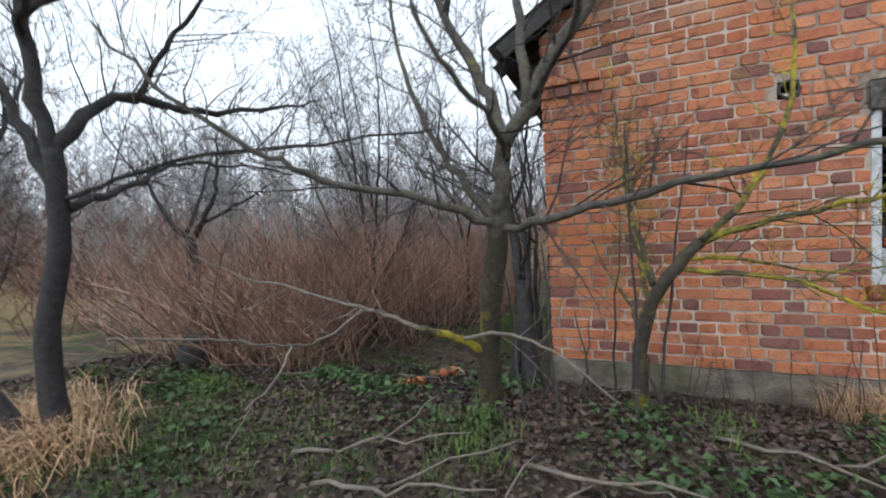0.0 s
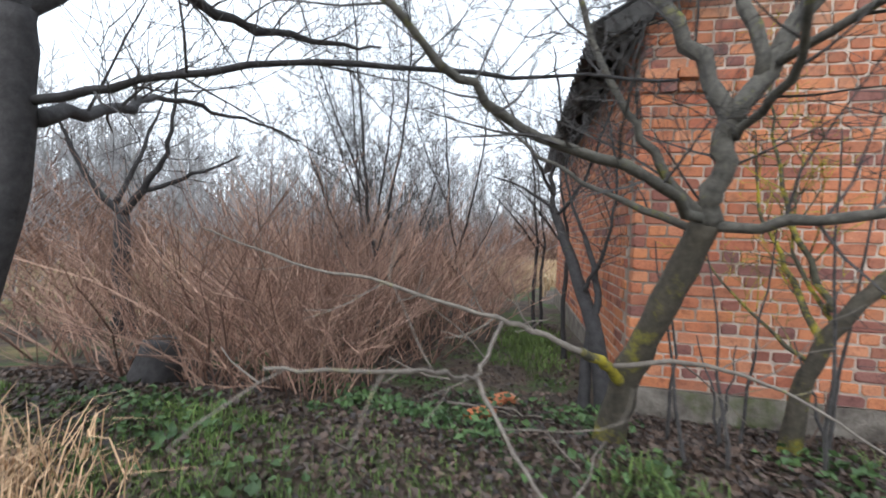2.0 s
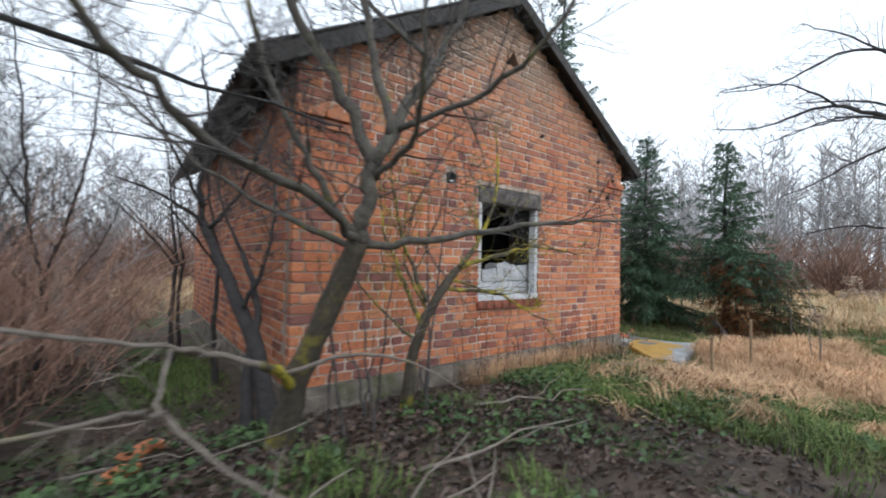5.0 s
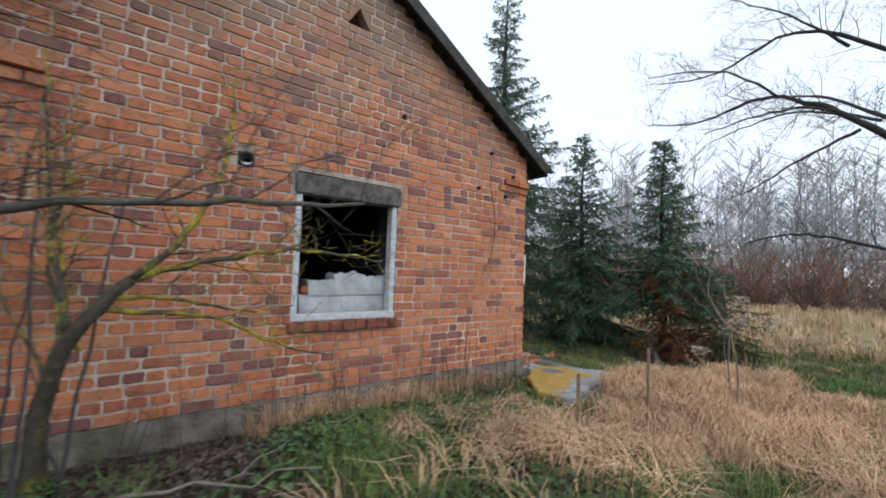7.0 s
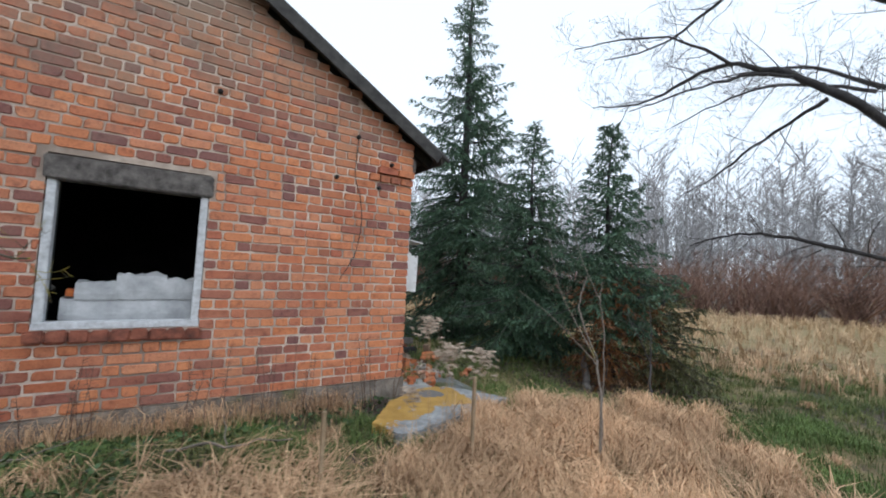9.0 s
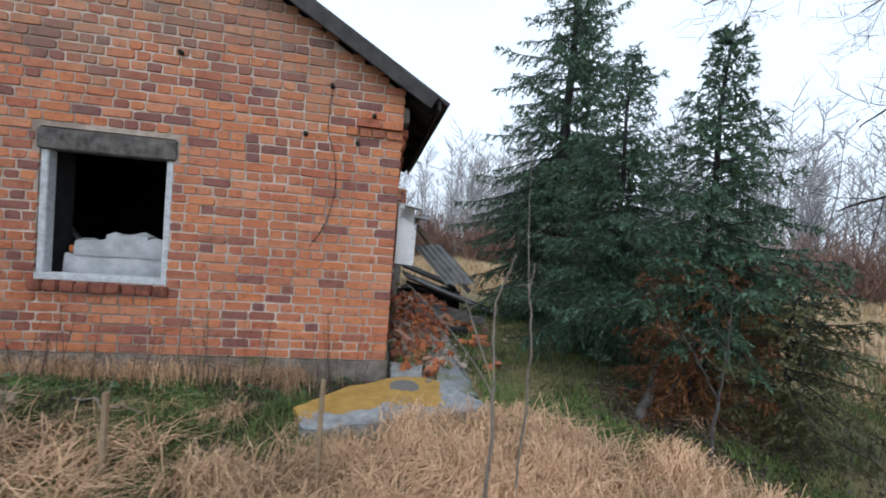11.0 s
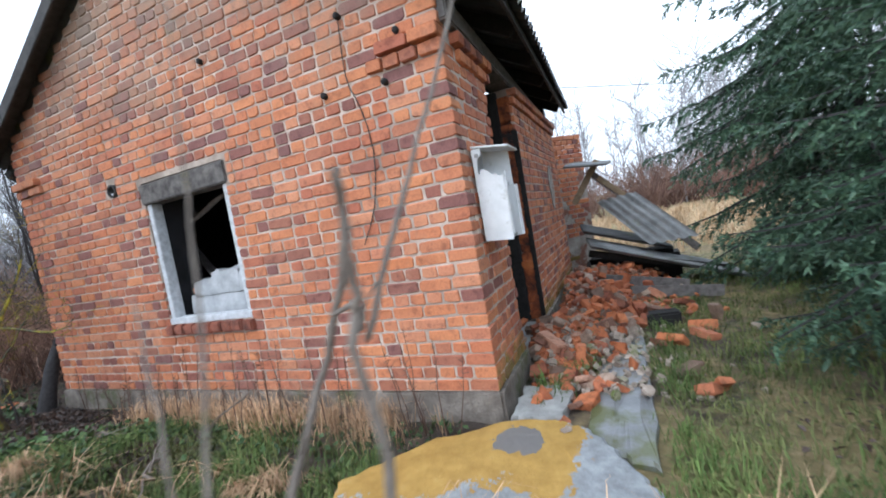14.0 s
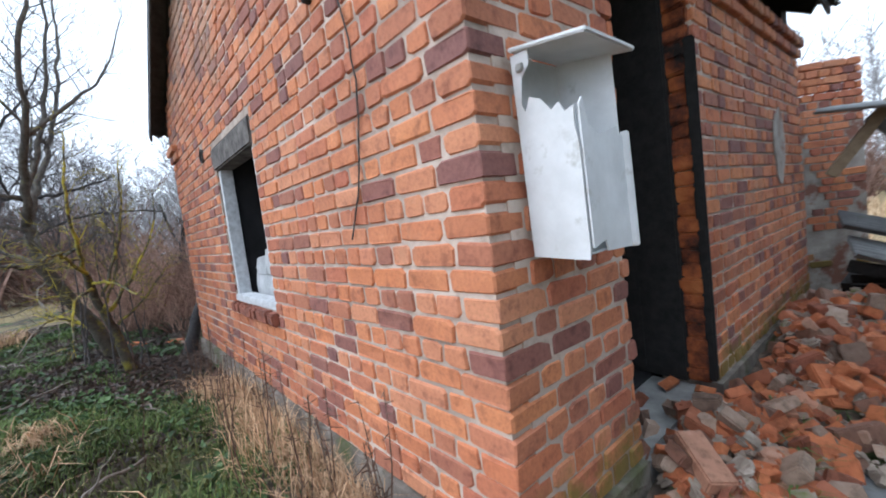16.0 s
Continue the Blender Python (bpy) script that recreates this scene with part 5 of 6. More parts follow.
M_STALK = tint_material("dry_stalks", (0.06, 0.035, 0.025), (0.17, 0.1, 0.07))


def canes(name, label, spots, count, h0, h1, seed, mat, thick=0.006, side=5):
    """A thicket of thin arching canes; spots: (x, y, radius x, radius y)."""
    r_ = random.Random(seed)
    mb = MB()
    for i in range(count):
        if i % 14 == 0:
            x0, y0, rx, ry = spots[(i // 14) % len(spots)]
            cx, cy = x0 + rx * r_.uniform(-1, 1), y0 + ry * r_.uniform(-1, 1)
            vigour = r_.uniform(0.7, 1.08)
        ox, oy = r_.gauss(0, 0.11), r_.gauss(0, 0.11)
        x, y = cx + ox, cy + oy
        h = r_.uniform(h0, h1) * vigour
        p = Vector((x, y, ground_z(x, y) - 0.03))
        lean = Vector((ox * 1.6 + r_.gauss(0, 0.26), oy * 1.6 + r_.gauss(0, 0.26), 1)).normalized()
        pts, v = [p], lean
        for j in range(4):
            v = (v + Vector((r_.gauss(0, 0.22), r_.gauss(0, 0.22), -0.1))).normalized()
            pts.append(pts[-1] + v * h / 4)
        mb.tube(pts, [thick * (0.45 + 1.1 * ((i * 7919) % 13) / 13) * (1 - 0.19 * j) for j in range(5)], 3, False)
        for s in range(side):
            j = r_.choice((1, 2, 2, 3, 3))
            q = pts[j].lerp(pts[j + 1], r_.random())
            w = (v * 0.8 + Vector((r_.gauss(0, 0.6), r_.gauss(0, 0.6), r_.uniform(0, 0.5)))).normalized()
            ln = r_.uniform(0.12, 0.5)
            mb.tube([q, q + w * ln * 0.5, q + (w + Vector((0, 0, 0.15))) * ln], [thick * 0.45, thick * 0.35, thick * 0.2], 3, False)
    return tagged(part(name, mb, mat, kind="stuff"), label=label, category="shrub")


canes("cane_thicket", "dense thicket of bare red-brown canes beside the house",
      [(-7.35, 0.7, 0.55, 0.8), (-8.2, 0.9, 0.7, 0.9), (-7.6, 2.2, 1.0, 0.9), (-8.9, 1.3, 0.7, 0.9), (-7.2, 3.6, 0.9, 1.0)], 720, 1.0, 2.1, 51, M_CANE, 0.007, 8)
canes("cane_thicket", "bare red-brown canes arching over the bank",
      [(-8.3, -0.55, 0.5, 0.45), (-9.3, -0.2, 0.7, 0.5), (-7.5, -0.35, 0.35, 0.4)], 260, 0.6, 1.6, 52, M_CANE, 0.0065, 7)
canes("cane_thicket", "distant thicket of bare brown canes",
      [(-10.5, 2.5, 1.2, 1.4), (-12, 1.0, 1.2, 1.2), (-9, 5.0, 2.0, 1.5), (-13, 5, 2.0, 2.0), (-7, 6.5, 1.2, 1.4)], 900, 1.3, 2.2, 53, M_CANE, 0.008, 7)
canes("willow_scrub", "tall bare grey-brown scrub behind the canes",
      [(-9.5, 4.5, 1.5, 1.0), (-12, 4, 1.5, 1.5), (-7.6, 5.5, 0.7, 0.8), (-15, 3, 2, 2), (-11, 8, 3, 2)], 330, 2.2, 4.4, 54, M_HAZE_BARK, 0.009, 26)
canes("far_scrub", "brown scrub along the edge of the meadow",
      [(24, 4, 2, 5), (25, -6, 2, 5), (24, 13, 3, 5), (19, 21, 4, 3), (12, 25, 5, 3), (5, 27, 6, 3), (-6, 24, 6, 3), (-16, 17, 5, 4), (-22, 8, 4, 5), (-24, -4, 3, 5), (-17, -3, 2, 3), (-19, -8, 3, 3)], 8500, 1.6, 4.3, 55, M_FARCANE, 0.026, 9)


def near_wall(x, y):
    return -5.3 < x < 0.2 and -0.05 < y < 6.5


def blades(name, label, mat, count, place, h0, h1, w, seed, bend=0.8, per=1, category="grass"):
    """Grass: curved blades of two pieces; place(r_) gives the foot of a tuft."""
    r_ = random.Random(seed)
    mb = MB()
    for i in range(count):
        x, y = place(r_)
        if near_wall(x, y) or (0.45 < x < 0.95 and -0.6 < y < 1.8) or (-0.6 < x < 0.75 and -1.06 + 0.22 * x + 0.07 < y < -0.1):
            continue
        comb = r_.uniform(0, 6.28)
        for k in range(per):
            px, py = x + r_.gauss(0, 0.045), y + r_.gauss(0, 0.045)
            z = ground_z(px, py) - 0.01
            a = comb + r_.gauss(0, 0.9)
            d = Vector((math.cos(a), math.sin(a), 0))
            s = Vector((-d.y, d.x, 0)) * w * r_.uniform(0.6, 1.2)
            h = r_.uniform(h0, h1)
            o = bend * r_.uniform(0.3, 1.2) * h
            p0 = Vector((px, py, z))
            p1 = p0 + d * o * 0.35 + Vector((0, 0, h * 0.62))
            p2 = p0 + d * o + Vector((0, 0, h * r_.uniform(0.45, 0.95)))
            n = len(mb.v)
            mb.v += [tuple(p0 - s), tuple(p0 + s), tuple(p1 + s * 0.7), tuple(p1 - s * 0.7), tuple(p2)]
            mb.f += [(n, n + 1, n + 2, n + 3), (n + 3, n + 2, n + 4)]
    return tagged(part(name, mb, mat, kind="stuff"), label=label, category=category)


def straw_spot(r_):
    while True:
        q = r_.random()
        if q < 0.55:
            x, y = r_.uniform(-2.6, 2.6), r_.uniform(-4.8, -1.0)
        else:
            x, y = r_.uniform(0.9, 9), r_.uniform(-5, 6)
        if noise.noise(Vector((x * 0.9, y * 0.9, 4.4))) + 0.1 * smooth01(-2, 1, x) > 0.27 and not (0.9 < x < 3.2 and y > -0.9):
            return x, y


def green_spot(r_):
    while True:
        q = r_.random()
        if q < 0.5:
            x, y = r_.uniform(-4.2, 3.5), r_.uniform(-3.6, -0.05)
        elif q < 0.75:
            x, y = r_.uniform(-9, -4.5), r_.uniform(-3.4, -1.3)
        else:
            x, y = r_.uniform(0.9, 8), r_.uniform(-4, 5)
        if noise.noise(Vector((x * 1.3, y * 1.3, 7.7))) + r_.gauss(0, 0.12) > 0.08 + 0.32 * smooth01(2.4, 4.2, -x):
            return x, y


blades("dry_grass", "long bent tufts of straw-coloured dead grass", M_STRAW, 430, straw_spot, 0.1, 0.3, 0.0045, 61, 2.0, 24)
blades("dry_grass", "matted clump of long straw-coloured grass before the slab", M_STRAW, 70, lambda r_: (0.3 + r_.gauss(0, 0.5), -1.85 + r_.gauss(0, 0.26)), 0.14, 0.34, 0.0042, 58, 1.7, 26)
blades("dry_grass", "matted clump of long straw-coloured grass in the yard", M_STRAW, 60, lambda r_: (-2.0 + r_.gauss(0, 0.45), -1.7 + r_.gauss(0, 0.3)), 0.12, 0.28, 0.0042, 57, 1.7, 24)
blades("meadow_grass", "pale dry meadow grass beyond the spruces", M_MEADOW, 2600, lambda r_: (r_.uniform(5, 24), r_.uniform(-8, 16)), 0.2, 0.5, 0.012, 62, 0.8, 8)
blades("meadow_grass", "pale dry grass in the field behind the ruin", M_MEADOW, 1200, lambda r_: (r_.uniform(-6.5, 6), r_.uniform(7, 22)), 0.3, 0.6, 0.014, 63, 0.8, 8)
blades("dry_grass", "straw-coloured dead grass round the old tree", M_STRAW, 140, lambda r_: (-7.75 + r_.gauss(0, 0.3), -2.4 + r_.gauss(0, 0.25)), 0.12, 0.34, 0.004, 64, 1.1, 12)
blades("dry_grass", "dry grass and weeds along the foot of the wall", M_STRAW, 260, lambda r_: (r_.uniform(-3.4, -0.1), -0.08 - abs(r_.gauss(0, 0.14))), 0.12, 0.36, 0.003, 65, 0.9, 10)
blades("green_grass", "short green winter grass", M_GRASS, 6500, green_spot, 0.05, 0.15, 0.004, 66, 0.8, 9)
blades("green_grass", "short mossy green grass east of the ruin", M_OLIVE, 6500, lambda r_: (r_.uniform(0.95, 7.5), r_.uniform(-4.5, 6)), 0.04, 0.13, 0.0045, 60, 0.9, 9)
blades("green_grass", "short olive grass under the straw", M_OLIVE, 3200, lambda r_: (r_.uniform(-3.2, 1.2), r_.uniform(-4.5, -0.4)), 0.04, 0.12, 0.0045, 59, 0.9, 9)
blades("green_grass", "bright green grass on the bank below the tree", M_GRASS, 620, lambda r_: (-7.0 + r_.gauss(0, 0.75), -2.0 + r_.gauss(0, 0.45)), 0.03, 0.08, 0.004, 67, 0.7, 9)
blades("green_grass", "green grass beside the shaded side wall", M_GRASS, 300, lambda r_: (-5.75 + r_.gauss(0, 0.2), 1.8 + r_.gauss(0, 0.5)), 0.05, 0.14, 0.005, 68, 0.7, 9)


def tussocks(name, label, mat, spots, per, seed):
    """Collapsed tussocks: long blades rise from the crown, then flow over and down to one side; spots: (x, y, size)."""
    r_ = random.Random(seed)
    mb = MB()
    for x0, y0, size in spots:
        flow = r_.uniform(0, 6.28)
        for k in range(per):
            a = r_.uniform(0, 6.28) if r_.random() < 0.35 else flow + r_.gauss(0, 0.8)
            ra = abs(r_.gauss(0, 0.3)) * size
            b0 = r_.uniform(0, 6.28)
            p = Vector((x0 + ra * math.cos(b0), y0 + ra * math.sin(b0), 0))
            p.z = ground_z(p.x, p.y) + 0.01
            h = size * r_.uniform(0.35, 0.75)
            d = Vector((math.cos(a), math.sin(a), 0))
            reach = size * r_.uniform(0.5, 1.3)
            w = Vector((-d.y, d.x, 0)) * r_.uniform(0.0016, 0.0034)
            line = []
            for f, z in ((0, 0), (0.12, 0.75), (0.38, 1.0), (0.7, 0.62), (1.0, r_.uniform(0.02, 0.25))):
                q = p + d * reach * f + Vector((r_.gauss(0, 0.012), r_.gauss(0, 0.012), h * z))
                q.z = max(q.z, ground_z(q.x, q.y) + 0.01)
                line.append(q)
            n = len(mb.v)
            for j, q in enumerate(line):
                t = 1 - 0.2 * j
                mb.v += [tuple(q - w * t), tuple(q + w * t)]
            mb.f += [(n + 2 * j, n + 2 * j + 1, n + 2 * j + 3, n + 2 * j + 2) for j in range(len(line) - 1)]
    return tagged(part(name, mb, mat, kind="stuff"), label=label, category="grass")


r_ = random.Random(131)
yard = []
while len(yard) < 44:
    x, y = r_.uniform(-1.6, 1.9), r_.uniform(-3.3, -1.25)
    if min([math.hypot(x - a, y - b) for a, b, c in yard] + [9]) > 0.2 and math.hypot((x - 0.35) / 1.6, (y + 2.1) / 0.9) < r_.uniform(0.5, 1.2):
        yard.append((x, y, r_.uniform(0.22, 0.42)))
tussocks("dry_grass", "collapsed straw-coloured grass tussocks before the slab", M_STRAW, yard, 330, 132)
tussocks("dry_grass", "small collapsed tussocks of dead grass in the yard", M_STRAW, [(r_.uniform(-3.0, 4.5), r_.uniform(-4.6, -0.7), r_.uniform(0.1, 0.24)) for _ in range(60)], 110, 133)


def leaves(name, label, mat, count, place, s0, s1, seed, lift, category, rise=0.0):
    """Small curled leaves, each of four triangles folded along the midrib."""
    r_ = random.Random(seed)
    mb = MB()
    for i in range(count):
        x, y = place(r_)
        if near_wall(x, y):
            continue
        z = ground_z(x, y) + r_.uniform(0, lift)
        s = r_.uniform(s0, s1)
        a = r_.uniform(0, 6.28)
        e = Euler((r_.gauss(0, 0.5), r_.gauss(0, 0.5), a)).to_matrix()
        c = Vector((x, y, z))
        w = s * r_.uniform(0.3, 0.5)
        f = s * r_.uniform(0.1, 0.35)
        pts = [Vector((-s / 2, 0, 0)), Vector((0, -w, f)), Vector((s / 2, 0, 0.15 * s)), Vector((0, w, f)), Vector((0, 0, 0))]
        n = len(mb.v)
        mb.v += [tuple(c + e @ p + Vector((0, 0, rise))) for p in pts]
        mb.f += [(n, n + 1, n + 4), (n + 1, n + 2, n + 4), (n + 2, n + 3, n + 4), (n + 3, n, n + 4)]
    return tagged(part(name, mb, mat, kind="stuff"), label=label, category=category)


def bank_spot(r_):
    return (r_.uniform(-9.5, -2.2), -0.02 - abs(r_.gauss(0, 1.5)))


leaves("leaf_litter", "wet dark brown fallen leaves covering the bank", M_LITTER, 34000, bank_spot, 0.018, 0.055, 71, 0.02, "leaves")
leaves("leaf_litter", "wet dark brown fallen leaves beside the west wall", M_LITTER, 5000, lambda r_: (r_.uniform(-8.6, -5.2), r_.uniform(-0.6, 3.5)), 0.018, 0.055, 72, 0.02, "leaves")


leaves("leaf_litter", "dark brown needles and dead leaves below the spruces", M_LITTER, 4500, lambda r_: (2.5 + r_.gauss(0, 0.4), -0.9 + r_.gauss(0, 0.55)), 0.02, 0.05, 76, 0.06, "leaves")


def weed_spot(r_):
    while True:
        x, y = r_.uniform(-8.5, -2.0), -0.15 - abs(r_.gauss(0, 1.3))
        if noise.noise(Vector((x * 1.6, y * 1.6, 2.2))) + r_.gauss(0, 0.1) > 0.16 and not (-5.2 < x < -3.3 and y > -0.9):
            return x + r_.gauss(0, 0.05), y + r_.gauss(0, 0.05)


leaves("weed_patch", "low green nettle and ivy leaves among the litter", M_WEED, 3600, weed_spot, 0.025, 0.065, 73, 0.09, "weeds")
leaves("weed_patch", "low green weeds along the gable plinth", M_WEED, 700, lambda r_: (r_.uniform(-3.2, -0.2), -0.12 - abs(r_.gauss(0, 0.35))), 0.025, 0.06, 74, 0.08, "weeds")

# dry upright stalks along the wall and fallen sticks
r_ = random.Random(81)
for i in range(52):
    x, y = r_.uniform(-4.2, 0.0), -0.09 - abs(r_.gauss(0, 0.22))
    h = r_.uniform(0.3, 0.75)
    a = Vector(gz(x, y, -0.03))
    mb = MB()
    ln = wobble(a, a + Vector((r_.uniform(-.12, .12), r_.uniform(-.08, .08), h)), 5, 0.012, r_)
    mb.tube(ln, [0.0045 * (1 - 0.12 * j) for j in range(6)], 4)
    for k in range(7):
        q = ln[-1].lerp(ln[3], r_.random())
        w = Vector((r_.gauss(0, 1), r_.gauss(0, 1), r_.uniform(-0.2, 1))).normalized()
        mb.tube([q, q + w * r_.uniform(0.02, 0.07)], [0.003, 0.0015], 3)
    tagged(part("dry_stalk", mb, M_STALK), label="dry brown weed stalk standing against the plinth", category="weed", group="dry stalks by the gable")
M_PLUME = tint_material("buff_seed_plumes", (0.28, 0.2, 0.14), (0.6, 0.48, 0.37))
for i in range(5):
    x, y = -1.1 + r_.gauss(0, 0.16), -2.6 + r_.gauss(0, 0.13)
    h = r_.uniform(0.85, 1.2)
    a = Vector(gz(x, y, -0.03))
    rod = empty("goldenrod", *a)
    tagged(rod, label="dry brown goldenrod stalk with a fluffy buff seed head", category="weed", group="dry goldenrod in the grass")
    ln = wobble(Vector((0, 0, 0)), Vector((r_.uniform(-.15, .15), r_.uniform(-.15, .15), h)), 6, 0.015, r_)
    mb = MB()
    mb.tube(ln, [0.0022 * (1 - 0.08 * j) for j in range(7)], 4)
    part("stalk", mb, M_STRAW, rod)
    mb = MB()
    for k in range(110):
        q = ln[-1] + Vector((r_.gauss(0, 0.026), r_.gauss(0, 0.026), -abs(r_.gauss(0, 0.04)) + 0.02))
        w = Vector((r_.gauss(0, 1), r_.gauss(0, 1), r_.gauss(0, 1))).normalized() * 0.014
        mb.tri(q - w, q + w.orthogonal() * 0.5, q + w)
    part("seed_head", mb, M_PLUME, rod, kind="stuff")
for i, (x0, y0, x1, y1, z1) in enumerate(((-6.2, -1.9, -5.3, -1.6, 0.1), (-5.9, -2.1, -5.0, -2.2, 0.25), (-5.0, -1.7, -4.2, -2.0, 0.2), (-6.4, -0.4, -5.7, -0.7, 0.05), (-4.2, -1.2, -3.4, -1.6, 0.1),
                                       (-3.4, -0.9, -2.6, -0.6, 0.05), (-5.4, -2.5, -4.7, -1.9, 0.15), (-2.2, -0.8, -1.5, -1.3, 0.2))):
    mb = MB()
    a, b = Vector(gz(x0, y0, 0.03)), Vector(gz(x1, y1, z1))
    mb.tube(wobble(a, b, 8, 0.035, r_), [0.013 * (1 - 0.09 * j) for j in range(9)], 5)
    ln = wobble(a.lerp(b, 0.5), a.lerp(b, 0.8) + Vector((r_.uniform(-.3, .3), r_.uniform(-.3, .3), 0.12)), 4, 0.02, r_)
    mb.tube(ln, [0.007, 0.006, 0.005, 0.004, 0.003], 4)
    tagged(part("fallen_branch", mb, M_PALE_TWIG, smooth=True), label="pale fallen branch lying on the leaf litter", category="branch", group="fallen branches")
# ---- far woods round the meadow ----
def woods(name, label, count, place, seed, mat, h0, h1):
    r_ = random.Random(seed)
    mb = MB()
    for i in range(count):
        x, y = place(r_)
        h = r_.uniform(h0, h1)
        p = Vector((x, y, ground_z(x, y) - 0.2))
        top = p + Vector((r_.gauss(0, 0.05) * h, r_.gauss(0, 0.05) * h, h))
        ln = wobble(p, top, 5, 0.02 * h, r_)
        mb.tube(ln, [0.0075 * h * (1 - 0.17 * j) for j in range(6)], 4, False)
        for k in range(32):
            s = r_.uniform(0.18, 1.0)
            q = ln[min(4, int(s * 5))].lerp(ln[min(5, int(s * 5) + 1)], s * 5 - int(s * 5))
            a = r_.uniform(0, 6.28)
            v = Vector((math.cos(a), math.sin(a), r_.uniform(0.5, 1.5))).normalized()
            bl = h * r_.uniform(0.12, 0.26) * (1.15 - 0.6 * s)
            e = q + v * bl
            mb.tube([q, q + v * bl * 0.5 + Vector((0, 0, -0.02 * bl)), e], [0.003 * h, 0.002 * h, 0.0009 * h], 3, False)
            for t in range(4):
                w = (v + Vector((r_.gauss(0, 0.7), r_.gauss(0, 0.7), r_.uniform(0, 0.6)))).normalized()
                u = q + v * bl * r_.uniform(0.35, 0.95)
                mb.tube([u, u + w * bl * 0.5], [0.0011 * h, 0.0005 * h], 3, False)
    return tagged(part(name, mb, mat, kind="stuff"), label=label, category="woods")


def arc(r0, r1, a0, a1):
    def place(r_):
        a, d = radians(r_.uniform(a0, a1)), r_.uniform(r0, r1)
        return -2 + d * math.cos(a), d * math.sin(a)
    return place


# the haze over these woods is only in the pale bark colour
woods("far_woods", "belt of bare woods beyond the meadow, bark paled for haze", 560, arc(34, 62, -40, 75), 91, M_HAZE_BARK, 8, 13.5)
woods("far_woods", "bare woods behind the thicket, bark paled for haze", 380, arc(28, 58, 75, 215), 92, M_HAZE_BARK, 6, 11)

canes("haze_paled_scrub", "scrub along the foot of the far woods, paled for haze", [(34 * math.cos(radians(a)) - 2, 34 * math.sin(radians(a)), 3.5, 3.5) for a in range(-32, 215, 9)], 5200, 2.6, 5.2, 56, M_HAZE_BRUSH, 0.04, 8)
woods("far_woods", "bare woods beyond the orchard, bark paled for haze", 340, arc(22, 44, 140, 235), 93, M_HAZE_BARK, 5, 8.5)

# ---- collapsed north end: rubble, sheets and beams ----
wall_ruin = empty("wall_ruin")
tagged(wall_ruin, label="broken plastered brick wall stub with a ragged top", category="wall", kind="structure")
mb = MB()
r_ = random.Random(101)
RUIN = Matrix(((0.75, 0.66, 0, -0.35), (0.66, -0.75, 0, 5.05), (0, 0, 1, 0), (0, 0, 0, 1)))
mb.box(0, -0.25, -0.2, 1.1, -0.012, 2.2, RUIN)
part("core", mb, M_PLASTER, wall_ruin, "pale crumbling plaster")
RUIN_TOP = lambda u: 2.78 - 0.2 * u + 0.05 * math.sin(u * 9)

rubble = empty("rubble_pile", 0.4, 2.6, 0.1)
tagged(rubble, label="heap of broken orange bricks and mortar lumps spilling from the doorway", category="rubble")


def rubble_z(x, y):
    hump = 0.36 * math.exp(-((x - 0.35) / 0.38) ** 2 - ((y - 2.9) / 1.0) ** 2) + 0.2 * math.exp(-((x - 0.18) / 0.22) ** 2 - ((y - 1.1) / 0.4) ** 2)
    hump += 0.3 * math.exp(-((x - 0.9) / 0.55) ** 2 - ((y - 3.9) / 0.6) ** 2)
    return ground_z(x, y) + hump


mb = MB()
nx, ny = 26, 46
for j in range(ny + 1):
    for i in range(nx + 1):
        x, y = -0.05 + 1.75 * i / nx, 0.35 + 4.3 * j / ny
        mb.v.append((x, y, rubble_z(x, y) - 0.07 + min(0.05, rubble_z(x, y) - ground_z(x, y)) + 0.04 * noise.noise(Vector((x * 9, y * 9, 1)))))
for j in range(ny):
    for i in range(nx):
        q = j * (nx + 1) + i
        mb.f.append((q, q + 1, q + nx + 2, q + nx + 1))
M_DEBRIS = plain("mortar_debris", [(0.3, (0.045, 0.034, 0.027)), (0.5, (0.12, 0.088, 0.066)), (0.7, (0.3, 0.23, 0.18))], 14, 0.95, bump=0.9, dist=0.03, fine=30, patch=(0.06, 0.085, 0.025), patch_scale=2.4, patch_at=(0.52, 0.62))
part("debris", under(rubble, mb), M_DEBRIS, rubble, "crumbled mortar and earth with moss", kind="stuff")
M_LUMP = plain("mortar_lump", [(0.3, (0.17, 0.13, 0.1)), (0.5, (0.32, 0.26, 0.21)), (0.7, (0.55, 0.47, 0.4))], 10, 0.95, bump=0.8, dist=0.01, fine=40, patch=(0.12, 0.15, 0.04), patch_scale=5, patch_at=(0.55, 0.68))


